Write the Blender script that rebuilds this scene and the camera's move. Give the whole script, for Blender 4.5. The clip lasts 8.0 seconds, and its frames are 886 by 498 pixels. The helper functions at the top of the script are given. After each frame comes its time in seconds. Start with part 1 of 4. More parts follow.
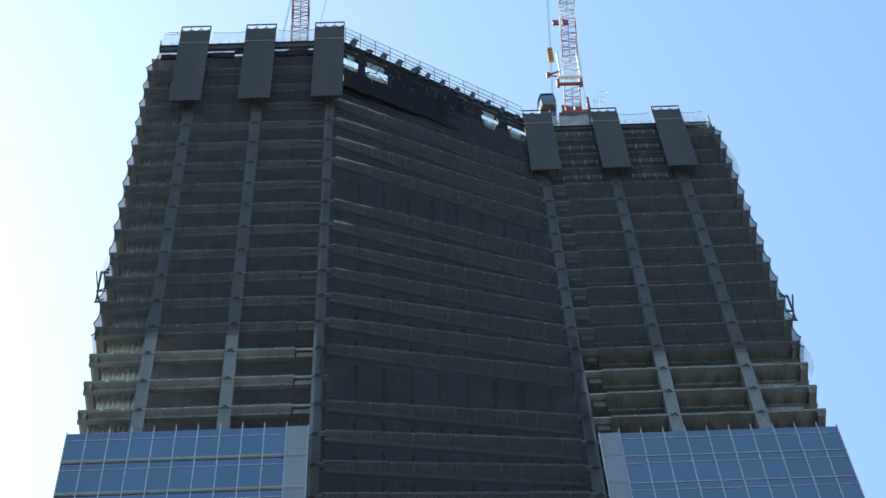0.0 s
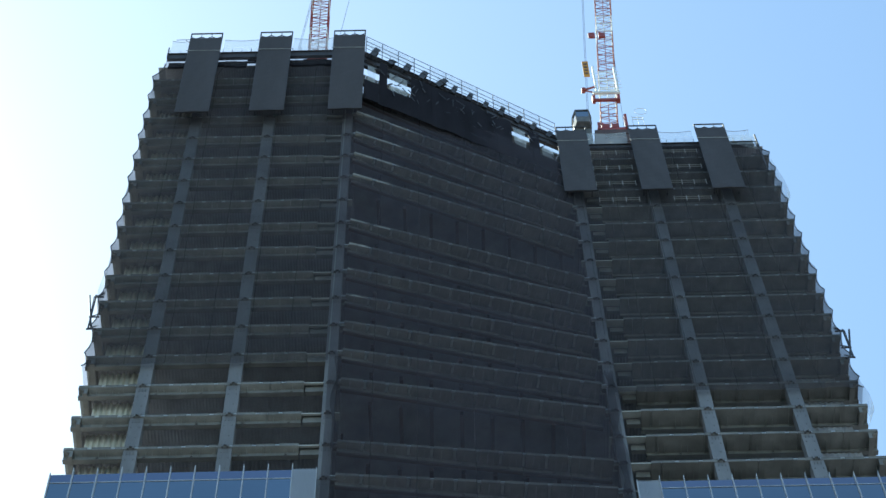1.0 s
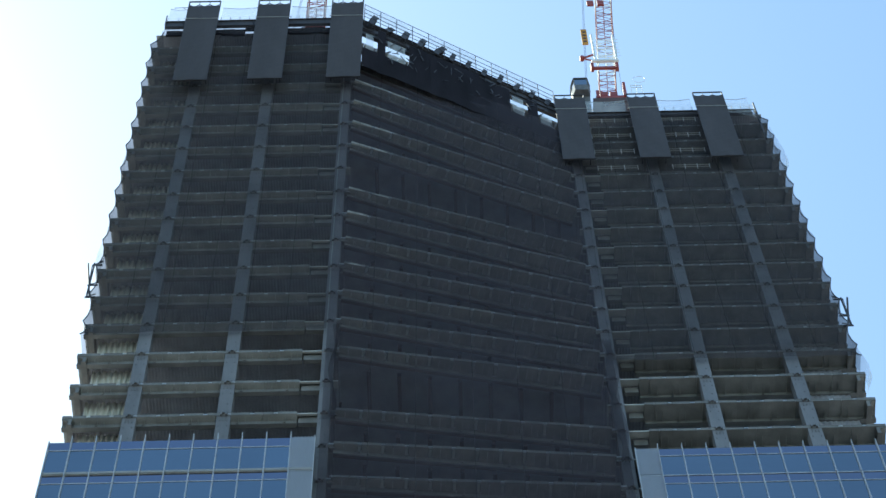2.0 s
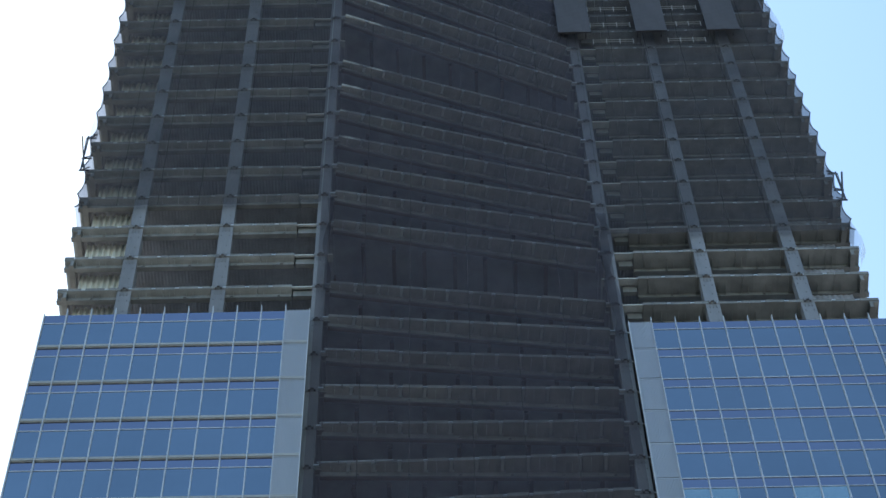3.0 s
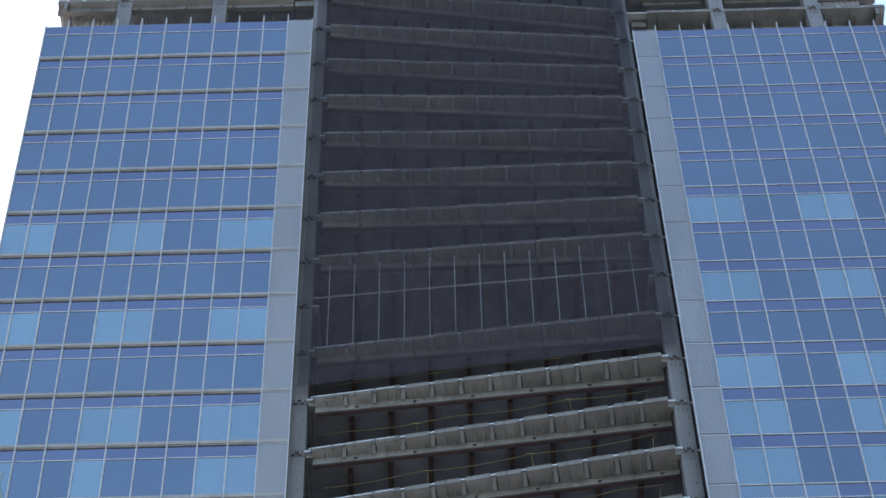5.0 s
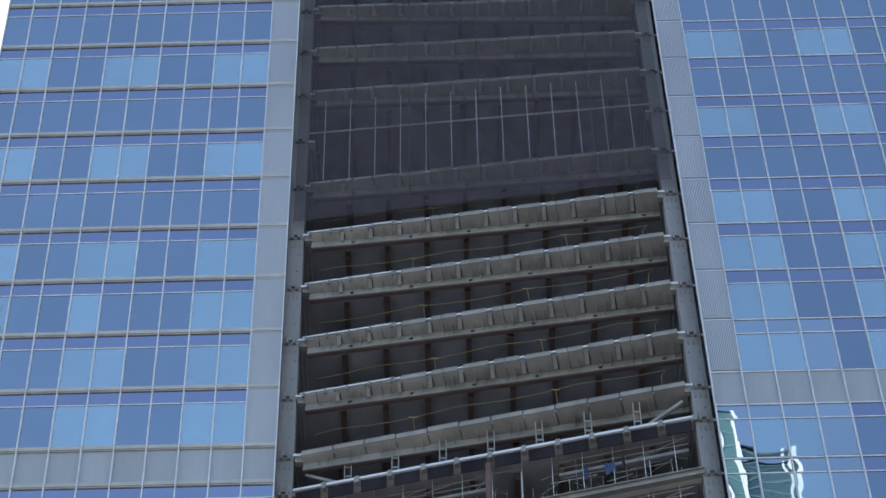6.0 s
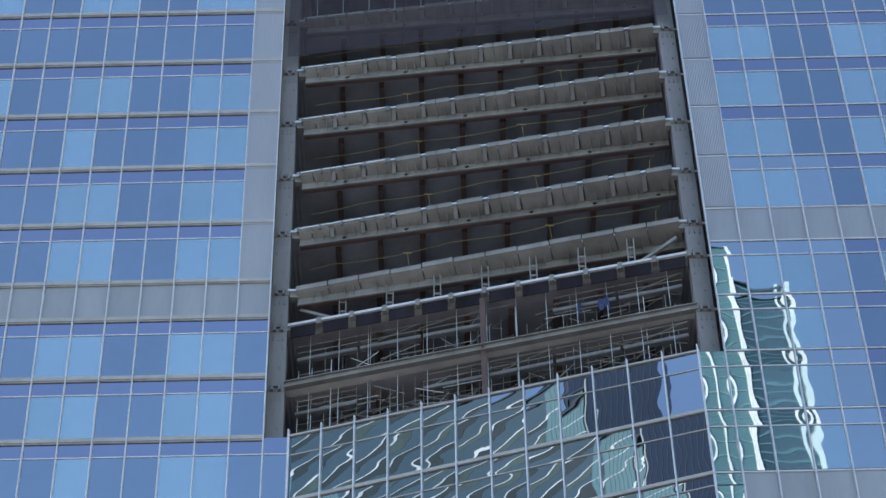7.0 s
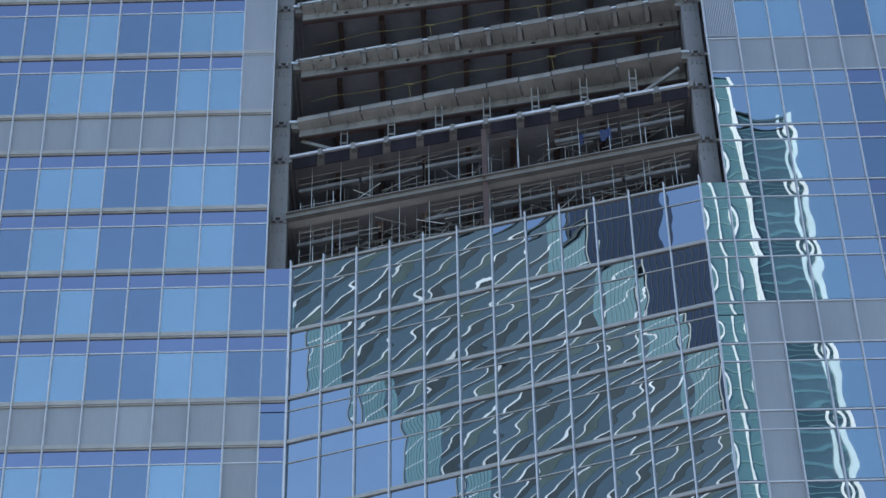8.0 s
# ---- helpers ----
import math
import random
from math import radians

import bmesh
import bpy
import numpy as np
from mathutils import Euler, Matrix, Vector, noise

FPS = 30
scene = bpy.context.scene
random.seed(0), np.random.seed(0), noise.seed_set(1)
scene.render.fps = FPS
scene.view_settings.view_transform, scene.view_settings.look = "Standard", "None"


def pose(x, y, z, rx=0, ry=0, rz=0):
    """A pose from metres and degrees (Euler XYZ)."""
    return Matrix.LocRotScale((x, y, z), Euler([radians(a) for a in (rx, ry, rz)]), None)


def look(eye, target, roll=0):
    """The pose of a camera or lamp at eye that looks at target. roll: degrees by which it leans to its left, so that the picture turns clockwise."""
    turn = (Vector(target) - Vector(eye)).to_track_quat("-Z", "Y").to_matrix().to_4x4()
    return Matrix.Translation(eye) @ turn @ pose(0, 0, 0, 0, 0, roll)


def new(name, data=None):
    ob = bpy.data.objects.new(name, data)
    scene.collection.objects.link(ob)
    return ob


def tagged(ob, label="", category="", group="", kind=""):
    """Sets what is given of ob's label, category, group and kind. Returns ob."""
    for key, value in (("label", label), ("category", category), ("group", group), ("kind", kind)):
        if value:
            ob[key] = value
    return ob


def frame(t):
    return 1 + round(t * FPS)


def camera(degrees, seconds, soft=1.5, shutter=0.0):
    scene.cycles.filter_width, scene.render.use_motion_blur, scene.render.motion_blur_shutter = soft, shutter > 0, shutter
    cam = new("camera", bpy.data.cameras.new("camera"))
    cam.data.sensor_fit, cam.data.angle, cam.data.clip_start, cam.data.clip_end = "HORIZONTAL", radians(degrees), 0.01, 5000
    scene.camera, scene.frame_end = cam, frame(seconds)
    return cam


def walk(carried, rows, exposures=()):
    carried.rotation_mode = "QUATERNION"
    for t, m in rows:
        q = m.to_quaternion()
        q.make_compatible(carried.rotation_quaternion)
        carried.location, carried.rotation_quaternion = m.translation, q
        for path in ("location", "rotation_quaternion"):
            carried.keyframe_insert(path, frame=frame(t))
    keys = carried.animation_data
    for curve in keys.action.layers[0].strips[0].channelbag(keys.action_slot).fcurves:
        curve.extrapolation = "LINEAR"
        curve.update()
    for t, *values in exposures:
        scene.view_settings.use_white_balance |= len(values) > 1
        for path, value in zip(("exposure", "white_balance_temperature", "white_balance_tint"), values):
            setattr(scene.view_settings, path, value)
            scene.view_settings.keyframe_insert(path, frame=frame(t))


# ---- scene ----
cam = camera(22.18, 8.0, soft=1.5)
EYE = 20.0
# seconds, offset of the eye in metres, tilt, turn and roll in degrees
ROWS = [
    (0.0, -0.56, -7.72, -15.50, 153.122, -1.096, -2.828),
    (0.5, -0.07, -3.34, -6.93, 153.697, -0.147, -1.787),
    (1.0, 0.00, 0.00, 0.00, 153.765, 0.546, -0.735),
    (1.2, 0.00, 0.00, 0.00, 153.790, 0.600, -0.760),
    (2.3, 0.00, 0.00, 0.00, 152.310, 0.280, -0.860),
    (2.5, 0.00, 0.00, 0.00, 151.767, 0.134, -0.877),
    (3.0, 0.00, 0.00, 0.00, 149.758, 0.284, -0.877),
    (3.5, 0.00, 0.00, 0.00, 148.169, 0.367, -0.877),
    (4.0, 0.00, 0.00, 0.00, 146.638, 0.399, -0.877),
    (4.5, 0.00, 0.00, 0.00, 144.656, 0.536, -0.877),
    (5.0, 0.00, 0.00, 0.00, 142.408, 0.651, -0.877),
    (6.5, 0.00, 0.00, 0.00, 136.212, 0.534, -0.877),
    (7.0, 0.00, 0.00, 0.00, 134.074, 0.490, -0.877),
    (7.5, 0.00, 0.00, 0.00, 131.789, 0.517, -0.877),
    (8.0, 0.00, 0.00, 0.00, 129.802, 0.635, -0.877),
]
EXPOSURES = [(0.0, 0.93, 6400, -8), (1.2, 0.96, 6400, -8), (2.5, 1.12, 6450, -5), (3.5, 1.42, 6800, 2), (4.5, 1.54, 7050, 7), (6.5, 1.76, 7000, 10), (8.0, 1.5, 6650, 9)]
walk(cam, [(t, pose(x, y, EYE + z, tilt, 0, turn) @ pose(0, 0, 0, 0, 0, roll)) for t, x, y, z, tilt, turn, roll in ROWS], EXPOSURES)

# ---- light ----
SUN_EL, SUN_AZ = 52.0, -45.0
world = bpy.data.worlds.new("sky")
scene.world = world
world.use_nodes = True
wn = world.node_tree
sky = wn.nodes.new("ShaderNodeTexSky")
sky.sky_type, sky.sun_disc = "NISHITA", False
sky.sun_elevation, sky.sun_rotation = radians(SUN_EL), radians(SUN_AZ)
sky.air_density, sky.dust_density, sky.ozone_density = 1.0, 0.6, 2.0
wn.links.new(sky.outputs[0], wn.nodes["Background"].inputs[0])
wn.nodes["Background"].inputs[1].default_value = 0.16
sun = new("sun", bpy.data.lights.new("sun", "SUN"))
sun.data.energy, sun.data.angle, sun.data.color = 3.5, radians(0.5), (1.0, 0.95, 0.88)
az, el = radians(SUN_AZ), radians(SUN_EL)
sun.matrix_world = look((0, 0, 300), (-math.sin(az) * math.cos(el), -math.cos(az) * math.cos(el), 300 - math.sin(el)))

# ---- materials ----
def surface(name, rgb, rough=0.6, metal=0.0, scale=1.5, amount=0.25, bump=0.0, streak=False, piece=0.0):
    """A painted, cast or rolled surface: broad stains, fine grain, relief, and a shade of its own for each piece."""
    m = bpy.data.materials.new(name)
    m.use_nodes = True
    nt = m.node_tree
    b = nt.nodes["Principled BSDF"]
    geo = nt.nodes.new("ShaderNodeNewGeometry")
    stretch = nt.nodes.new("ShaderNodeMapping")
    stretch.inputs["Scale"].default_value = (1, 1, 0.15) if streak else (1, 1, 1)
    nt.links.new(geo.outputs["Position"], stretch.inputs["Vector"])
    broad, fine = nt.nodes.new("ShaderNodeTexNoise"), nt.nodes.new("ShaderNodeTexNoise")
    broad.inputs["Scale"].default_value, fine.inputs["Scale"].default_value = scale, scale * 14
    broad.inputs["Detail"].default_value, fine.inputs["Detail"].default_value = 5, 3
    for n in (broad, fine):
        nt.links.new(stretch.outputs[0], n.inputs["Vector"])
    both = nt.nodes.new("ShaderNodeMath")
    both.operation = "MULTIPLY_ADD"
    nt.links.new(fine.outputs["Fac"], both.inputs[0])
    both.inputs[1].default_value = 0.35
    nt.links.new(broad.outputs["Fac"], both.inputs[2])
    ramp = nt.nodes.new("ShaderNodeMapRange")
    ramp.inputs["From Min"].default_value, ramp.inputs["From Max"].default_value = 0.4, 0.95
    ramp.inputs["To Min"].default_value, ramp.inputs["To Max"].default_value = 1 - amount, 1 + amount
    nt.links.new(both.outputs[0], ramp.inputs["Value"])
    value = ramp.outputs[0]
    if piece:
        info = nt.nodes.new("ShaderNodeObjectInfo")
        own = nt.nodes.new("ShaderNodeMapRange")
        own.inputs["To Min"].default_value, own.inputs["To Max"].default_value = 1 - piece, 1 + piece
        nt.links.new(info.outputs["Random"], own.inputs["Value"])
        mul = nt.nodes.new("ShaderNodeMath")
        mul.operation = "MULTIPLY"
        nt.links.new(value, mul.inputs[0])
        nt.links.new(own.outputs[0], mul.inputs[1])
        value = mul.outputs[0]
    tint = nt.nodes.new("ShaderNodeVectorMath")
    tint.operation = "SCALE"
    tint.inputs[0].default_value = rgb
    nt.links.new(value, tint.inputs["Scale"])
    nt.links.new(tint.outputs[0], b.inputs["Base Color"])
    b.inputs["Roughness"].default_value, b.inputs["Metallic"].default_value = rough, metal
    if bump:
        bp = nt.nodes.new("ShaderNodeBump")
        bp.inputs["Distance"].default_value = bump
        nt.links.new(both.outputs[0], bp.inputs["Height"])
        nt.links.new(bp.outputs[0], b.inputs["Normal"])
    return m


def coated_glass(name, rgb, metal, wave, length, rough=0.02, piece=0.12, draw=(1, 1, 1)):
    """Sun-control glazing: a mirror-like coat, slightly bowed panes, a shade of its own for each pane."""
    m = surface(name, rgb, rough, metal, 0.12, 0.06, 0.0, False, piece)
    nt = m.node_tree
    geo = nt.nodes.new("ShaderNodeNewGeometry")
    bow = nt.nodes.new("ShaderNodeTexNoise")
    bow.inputs["Scale"].default_value, bow.inputs["Detail"].default_value = 1 / length, 0.2
    bp = nt.nodes.new("ShaderNodeBump")
    bp.inputs["Distance"].default_value = wave
    pull = nt.nodes.new("ShaderNodeMapping")
    pull.inputs["Scale"].default_value, pull.inputs["Rotation"].default_value = draw, (0, radians(14), 0)
    nt.links.new(geo.outputs["Position"], pull.inputs["Vector"])
    nt.links.new(pull.outputs[0], bow.inputs["Vector"])
    nt.links.new(bow.outputs["Fac"], bp.inputs["Height"])
    nt.links.new(bp.outputs[0], nt.nodes["Principled BSDF"].inputs["Normal"])
    return m


def netting(name, rgb, cover):
    """Woven site netting: threads that cover a share of the view, denser here and there."""
    m = bpy.data.materials.new(name)
    m.use_nodes = True
    nt = m.node_tree
    b = nt.nodes["Principled BSDF"]
    b.inputs["Base Color"].default_value, b.inputs["Roughness"].default_value = (*rgb, 1), 0.9
    noise_tex = nt.nodes.new("ShaderNodeTexNoise")
    noise_tex.inputs["Scale"].default_value, noise_tex.inputs["Detail"].default_value = 0.22, 6
    geo = nt.nodes.new("ShaderNodeNewGeometry")
    nt.links.new(geo.outputs["Position"], noise_tex.inputs["Vector"])
    ramp = nt.nodes.new("ShaderNodeMapRange")
    ramp.inputs["From Min"].default_value, ramp.inputs["From Max"].default_value = 0.3, 0.7
    ramp.inputs["To Min"].default_value, ramp.inputs["To Max"].default_value = cover - 0.1, cover + 0.1
    nt.links.new(noise_tex.outputs["Fac"], ramp.inputs["Value"])
    nt.links.new(ramp.outputs[0], b.inputs["Alpha"])
    return m


STEEL = surface("grey_primed_steel", (0.172, 0.165, 0.158), 0.55, 0.0, 0.9, 0.3, 0.004, True, 0.1)
CLEAT = surface("dull_bracket_steel", (0.14, 0.135, 0.135), 0.6, 0.1, 2.0, 0.25)
COLUMN = surface("pale_primed_column", (0.165, 0.16, 0.168), 0.5, 0.0, 0.7, 0.25, 0.003, True, 0.08)
RUST = surface("red_oxide_primer", (0.075, 0.044, 0.040), 0.7, 0.0, 1.2, 0.35, 0.003)
ZINC = surface("bright_zinc", (0.52, 0.54, 0.56), 0.4, 0.35, 3.0, 0.2)
WORN = surface("worn_scaffold_steel", (0.135, 0.133, 0.137), 0.6, 0.1, 2.0, 0.35)
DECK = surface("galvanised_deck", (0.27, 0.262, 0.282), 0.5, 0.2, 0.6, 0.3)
# tone of the deck ribs in sunlight, the light put into the colour
SUNLIT_RIBS = surface("sunlit_rib_tone", (0.62, 0.60, 0.55), 0.5, 0.1, 0.8, 0.2, 0.0, True)
CONCRETE = surface("raw_concrete", (0.40, 0.39, 0.375), 0.85, 0.0, 0.5, 0.3, 0.004)
CORE = surface("core_wall_concrete", (0.33, 0.315, 0.345), 0.85, 0.0, 0.3, 0.4)
LEDGE = surface("bronze_grey_aluminium", (0.32, 0.305, 0.29), 0.4, 0.3, 1.0, 0.15)
FIN = surface("silver_aluminium", (0.50, 0.51, 0.55), 0.4, 0.15, 1.0, 0.12)
# FIN's aluminium again, its tone set by how light strikes the east fins
FIN_EAST = surface("silver_aluminium_east_light", (0.47, 0.48, 0.52), 0.4, 0.1, 1.0, 0.12)
PANEL = surface("grey_metal_panel", (0.255, 0.265, 0.285), 0.4, 0.3, 0.5, 0.12, 0.0, True, 0.05)
LOUVRE = surface("ribbed_grey_panel", (0.40, 0.41, 0.45), 0.4, 0.3, 0.5, 0.1, 0.0, True, 0.04)
BLUE = coated_glass("blue_coated_glass", (0.215, 0.26, 0.304), 1.0, 0.002, 1.8, 0.02, 0.05)
SPANDREL = coated_glass("blue_spandrel_glass", (0.225, 0.243, 0.312), 1.0, 0.002, 1.8, 0.02, 0.05)
PALE = coated_glass("pale_blinded_glass", (0.28, 0.385, 0.43), 0.8, 0.0032, 1.4, 0.012, 0.08)
WAVY = coated_glass("bowed_blue_glass", (0.262, 0.305, 0.342), 1.0, 0.0035, 1.3, 0.004, 0.06, (0.45, 0.45, 1.2))
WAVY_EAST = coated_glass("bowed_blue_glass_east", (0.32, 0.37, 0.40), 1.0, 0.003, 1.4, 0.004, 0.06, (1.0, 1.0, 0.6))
NET = netting("black_netting", (0.036, 0.029, 0.040), 0.50)
NET_WING = netting("open_black_netting", (0.038, 0.033, 0.040), 0.45)
VEIL = netting("clear_sheeting", (0.75, 0.78, 0.82), 0.3)
SCREEN = surface("charcoal_screen_mesh", (0.054, 0.049, 0.056), 0.9, 0.0, 0.4, 0.2, 0.0, True)
DARK = surface("dark_site_steel", (0.055, 0.05, 0.056), 0.6, 0.2, 1.0, 0.3)
RED = surface("red_crane_paint", (0.25, 0.034, 0.024), 0.5, 0.0, 1.0, 0.25)
WHITE = surface("white_crane_paint", (0.72, 0.72, 0.70), 0.5, 0.0, 1.0, 0.15)
ORANGE = surface("orange_banner", (0.55, 0.24, 0.03), 0.7, 0.0, 1.0, 0.15)
BLUETARP = surface("blue_tarpaulin", (0.02, 0.04, 0.12), 0.7, 0.0, 3.0, 0.3)
YELLOW = surface("yellow_hose", (0.15, 0.12, 0.045), 0.6, 0.0, 3.0, 0.2)
PAVING = surface("pale_paving", (0.175, 0.168, 0.165), 0.9, 0.0, 0.3, 0.3, 0.01)
TEAL = coated_glass("grey_teal_glass", (0.044, 0.086, 0.106), 0.2, 0.003, 3.0, 0.06, 0.0)
LIGHT_TEAL = coated_glass("pale_teal_glass", (0.13, 0.25, 0.255), 0.35, 0.003, 3.0, 0.06, 0.0)
NAVY = coated_glass("navy_glass", (0.008, 0.014, 0.032), 0.0, 0.003, 3.0, 0.08, 0.0)
NAVY.node_tree.nodes["Principled BSDF"].inputs["Specular IOR Level"].default_value = 0.2
PALE_BAR = surface("pale_teal_glazing_bar", (0.14, 0.25, 0.26), 0.5, 0.0, 0.3, 0.2)
FLOORLINE = surface("pale_floor_line", (0.58, 0.62, 0.64), 0.5, 0.0, 0.15, 0.35)
# near-black: shade put into the added boards; also the recess's hanging panels
FLATBLACK = surface("flat_black_sheet", (0.018, 0.016, 0.021), 0.95, 0.0, 0.6, 0.5, 0.0, True)
FLATBLACK.node_tree.nodes["Principled BSDF"].inputs["Specular IOR Level"].default_value = 0.1
OLIVE = surface("olive_grey_spandrel", (0.06, 0.095, 0.095), 0.6, 0.0, 0.2, 0.3)
for m in (PALE_BAR, OLIVE):
    m.node_tree.nodes["Principled BSDF"].inputs["Specular IOR Level"].default_value = 0.08
BANDS = surface("white_fin_paint", (0.84, 0.85, 0.84), 0.5, 0.0, 0.6, 0.1)
MULLION = surface("pale_teal_mullion", (0.085, 0.145, 0.16), 0.5, 0.0, 0.6, 0.1)
GREYBAND = surface("grey_floor_band", (0.028, 0.046, 0.056), 0.6, 0.0, 0.6, 0.15)
GREYBAND.node_tree.nodes["Principled BSDF"].inputs["Specular IOR Level"].default_value = 0.08

# ---- plan ----
H, Z0 = 4.342, 162.73
BAND, H2 = 2.595, 4.083
XL, DL, SL = -10.37, 88.03, -0.058
XR, DR, SR, LR = 13.27, 89.73, 0.058, -0.0021
W = 1.8
WEST, EAST = -19.64, 19.55
PL, PR = -1.78, 1.69
TOP, LAST = -17, 24
CORNER = 1.35


def left(a, z, back=0.0):
    return Vector((XL + a, DL + SL * (z - Z0) + back, z))


def right(a, z, back=0.0):
    return Vector((XR + LR * (z - Z0) + a, DR + SR * (z - Z0) + back, z))


def level(n):
    if n <= 13:
        return Z0 - n * H
    k, r = divmod(n - 14, 5)
    return Z0 - 13 * H - BAND - k * (4 * H2 + BAND) - r * H2


def middle(u, z, back=0.0):
    return left(CORNER, z, back).lerp(right(-CORNER, z, back), u)


# ---- mesh helpers ----
def add_hull(bm, lo, hi, slot=0):
    a, b = [bm.verts.new(p) for p in lo], [bm.verts.new(p) for p in hi]
    faces = [bm.faces.new(a[::-1]), bm.faces.new(b)]
    for i in range(len(a)):
        j = (i + 1) % len(a)
        faces.append(bm.faces.new((a[i], a[j], b[j], b[i])))
    for f in faces:
        f.material_index = slot


def add_box(bm, x0, x1, y0, y1, z0, z1, m=None, slot=0):
    ring = [Vector(p) for p in ((x0, y0, 0), (x1, y0, 0), (x1, y1, 0), (x0, y1, 0))]
    lo, hi = [p + Vector((0, 0, z0)) for p in ring], [p + Vector((0, 0, z1)) for p in ring]
    if m is not None:
        lo, hi = [m @ p for p in lo], [m @ p for p in hi]
    add_hull(bm, lo, hi, slot)


def add_bar(bm, p, q, r, slot=0, sides=4, r2=None):
    """A bar or tube from p to q."""
    p, q = Vector(p), Vector(q)
    turn = (q - p).to_track_quat("Z", "Y")
    ring = [turn @ Vector((math.cos(k * math.tau / sides + 0.785), math.sin(k * math.tau / sides + 0.785), 0)) for k in range(sides)]
    add_hull(bm, [p + c * r for c in ring], [q + c * (r2 or r) for c in ring], slot)


def add_tube(bm, points, r, sides=5):
    """One bent tube through the points."""
    rings = []
    for i, p in enumerate(points):
        d = points[min(i + 1, len(points) - 1)] - points[max(i - 1, 0)]
        turn = d.to_track_quat("Z", "Y")
        rings.append([bm.verts.new(p + turn @ Vector((r * math.cos(k * math.tau / sides), r * math.sin(k * math.tau / sides), 0))) for k in range(sides)])
    for a, b in zip(rings, rings[1:]):
        for k in range(sides):
            bm.faces.new((a[k], a[(k + 1) % sides], b[(k + 1) % sides], b[k]))


def mesh_of(name, bm, *materials):
    bmesh.ops.recalc_face_normals(bm, faces=bm.faces)
    me = bpy.data.meshes.new(name)
    bm.to_mesh(me)
    bm.free()
    for m in materials:
        me.materials.append(m)
    return me


def part(name, bm, material, parent=None, label=""):
    """Links a bmesh, or a mesh made before, as one object under a thing or a part."""
    me = bm if isinstance(bm, bpy.types.Mesh) else mesh_of(name, bm, *(material if isinstance(material, tuple) else (material,)))
    ob = new(name, me)
    ob.parent = parent
    if label:
        tagged(ob, label)
    return ob


def thing(name, label, category, group="", kind="", at=(0, 0, 0)):
    ob = new(name)
    ob.location = at
    return tagged(ob, label, category, group, kind)


def put(name, me, m, parent):
    ob = new(name, me)
    ob.parent, ob.matrix_basis = parent, m
    return ob


def along(p, q):
    """A frame at p with x towards q, z up and y inwards."""
    x = Vector(q) - Vector(p)
    size = x.length
    x = Vector((x.x, x.y, 0)).normalized()
    y = Vector((-x.y, x.x, 0))
    return Matrix(((x.x, y.x, 0, p[0]), (x.y, y.y, 0, p[1]), (0, 0, 1, p[2]), (0, 0, 0, 1))), size


# ---- ground ----
bm = bmesh.new()
add_box(bm, -4000, 4000, -4000, 4000, -0.5, 0.0)
tagged(part("ground", bm, PAVING), "pale stone paving round the towers", "ground", kind="structure")

# ---- the tower's frame ----
tower = thing("office_tower", "unfinished glass and steel office tower with open upper floors", "building", at=(0, 0, 0))
TIPW, TIPE = -19.4, 19.5
RIM = 0.87
ROOFW, ROOFE = -18.5, 18.4
MIDL, MIDR = 1.35, -1.35
NO_MIDDLE = (-10, -2, 7)


def front(x, z):
    """The y of the slab edge at x."""
    pts = [left(TIPW, z, 0.6), left(MIDL, z, 0.6), right(MIDR, z, 0.6), right(TIPE, z, 0.6)]
    for a, b in zip(pts, pts[1:]):
        if x <= b.x or b is pts[-1]:
            return a.y + (b.y - a.y) * (x - a.x) / (b.x - a.x)


def floor_plate(n):
    z = level(n)
    bm = bmesh.new()
    cut = {TOP: 7.0, TOP + 1: 3.2}.get(n, 7.0 if n in NO_MIDDLE else 0.0)
    inset = 1.5 if n == TOP else 0.98
    a, b, c, d = left(TIPW, z, inset), left(MIDL, z, inset), right(MIDR, z, inset), right(TIPE, z, inset)
    ring = [a, b]
    if cut:
        ring += [b + Vector((0, cut, 0)), c + Vector((0, cut, 0))]
    ring += [c, d, Vector((d.x, 128, z)), Vector((a.x, 128, z))]
    add_hull(bm, [p - Vector((0, 0, 0.16)) for p in ring], ring)
    slab = part("floor_slab", bm, CONCRETE, tower, "raw concrete floor slab")
    # ribbed deck seen from below
    bm = bmesh.new()
    x, k = a.x + 0.3, 0
    row = []
    while x < d.x - 0.2:
        inner = cut if cut and b.x < x < c.x else 0.0
        y0 = front(x, z) + 1.0 + inner
        zz = z - (0.2 if (k // 2) % 2 or b.x < x < c.x else 0.225)
        row.append((bm.verts.new((x, y0, zz)), bm.verts.new((x, y0 + 15, zz))))
        x += 0.03 if k % 2 == 0 else 0.1
        k += 1
    for p, q in zip(row, row[1:]):
        bm.faces.new((p[0], q[0], q[1], p[1]))
    part("deck", bm, DECK, slab, "ribbed galvanised deck")
    single = -4 <= n <= -1 or 8 <= n <= 13
    bm = bmesh.new()
    x = a.x + 1.2
    while x < d.x:
        inner = cut if cut and b.x < x < c.x else 0.0
        y0 = front(x, z) + (1.75 if b.x < x < c.x else 5.0) + inner
        add_box(bm, x - 0.15, x + 0.15, y0, y0 + 14, z - 0.8, z - 0.28)
        if single:
            part("floor_beam", bm, RUST, slab)
            bm = bmesh.new()
        x += 2.42
    if single:
        bm.free()
    else:
        tagged(part("beam_grid", bm, RUST, slab, "red-brown primed floor beams"), kind="stuff")


LIP, DROP = 0.22, 1.0


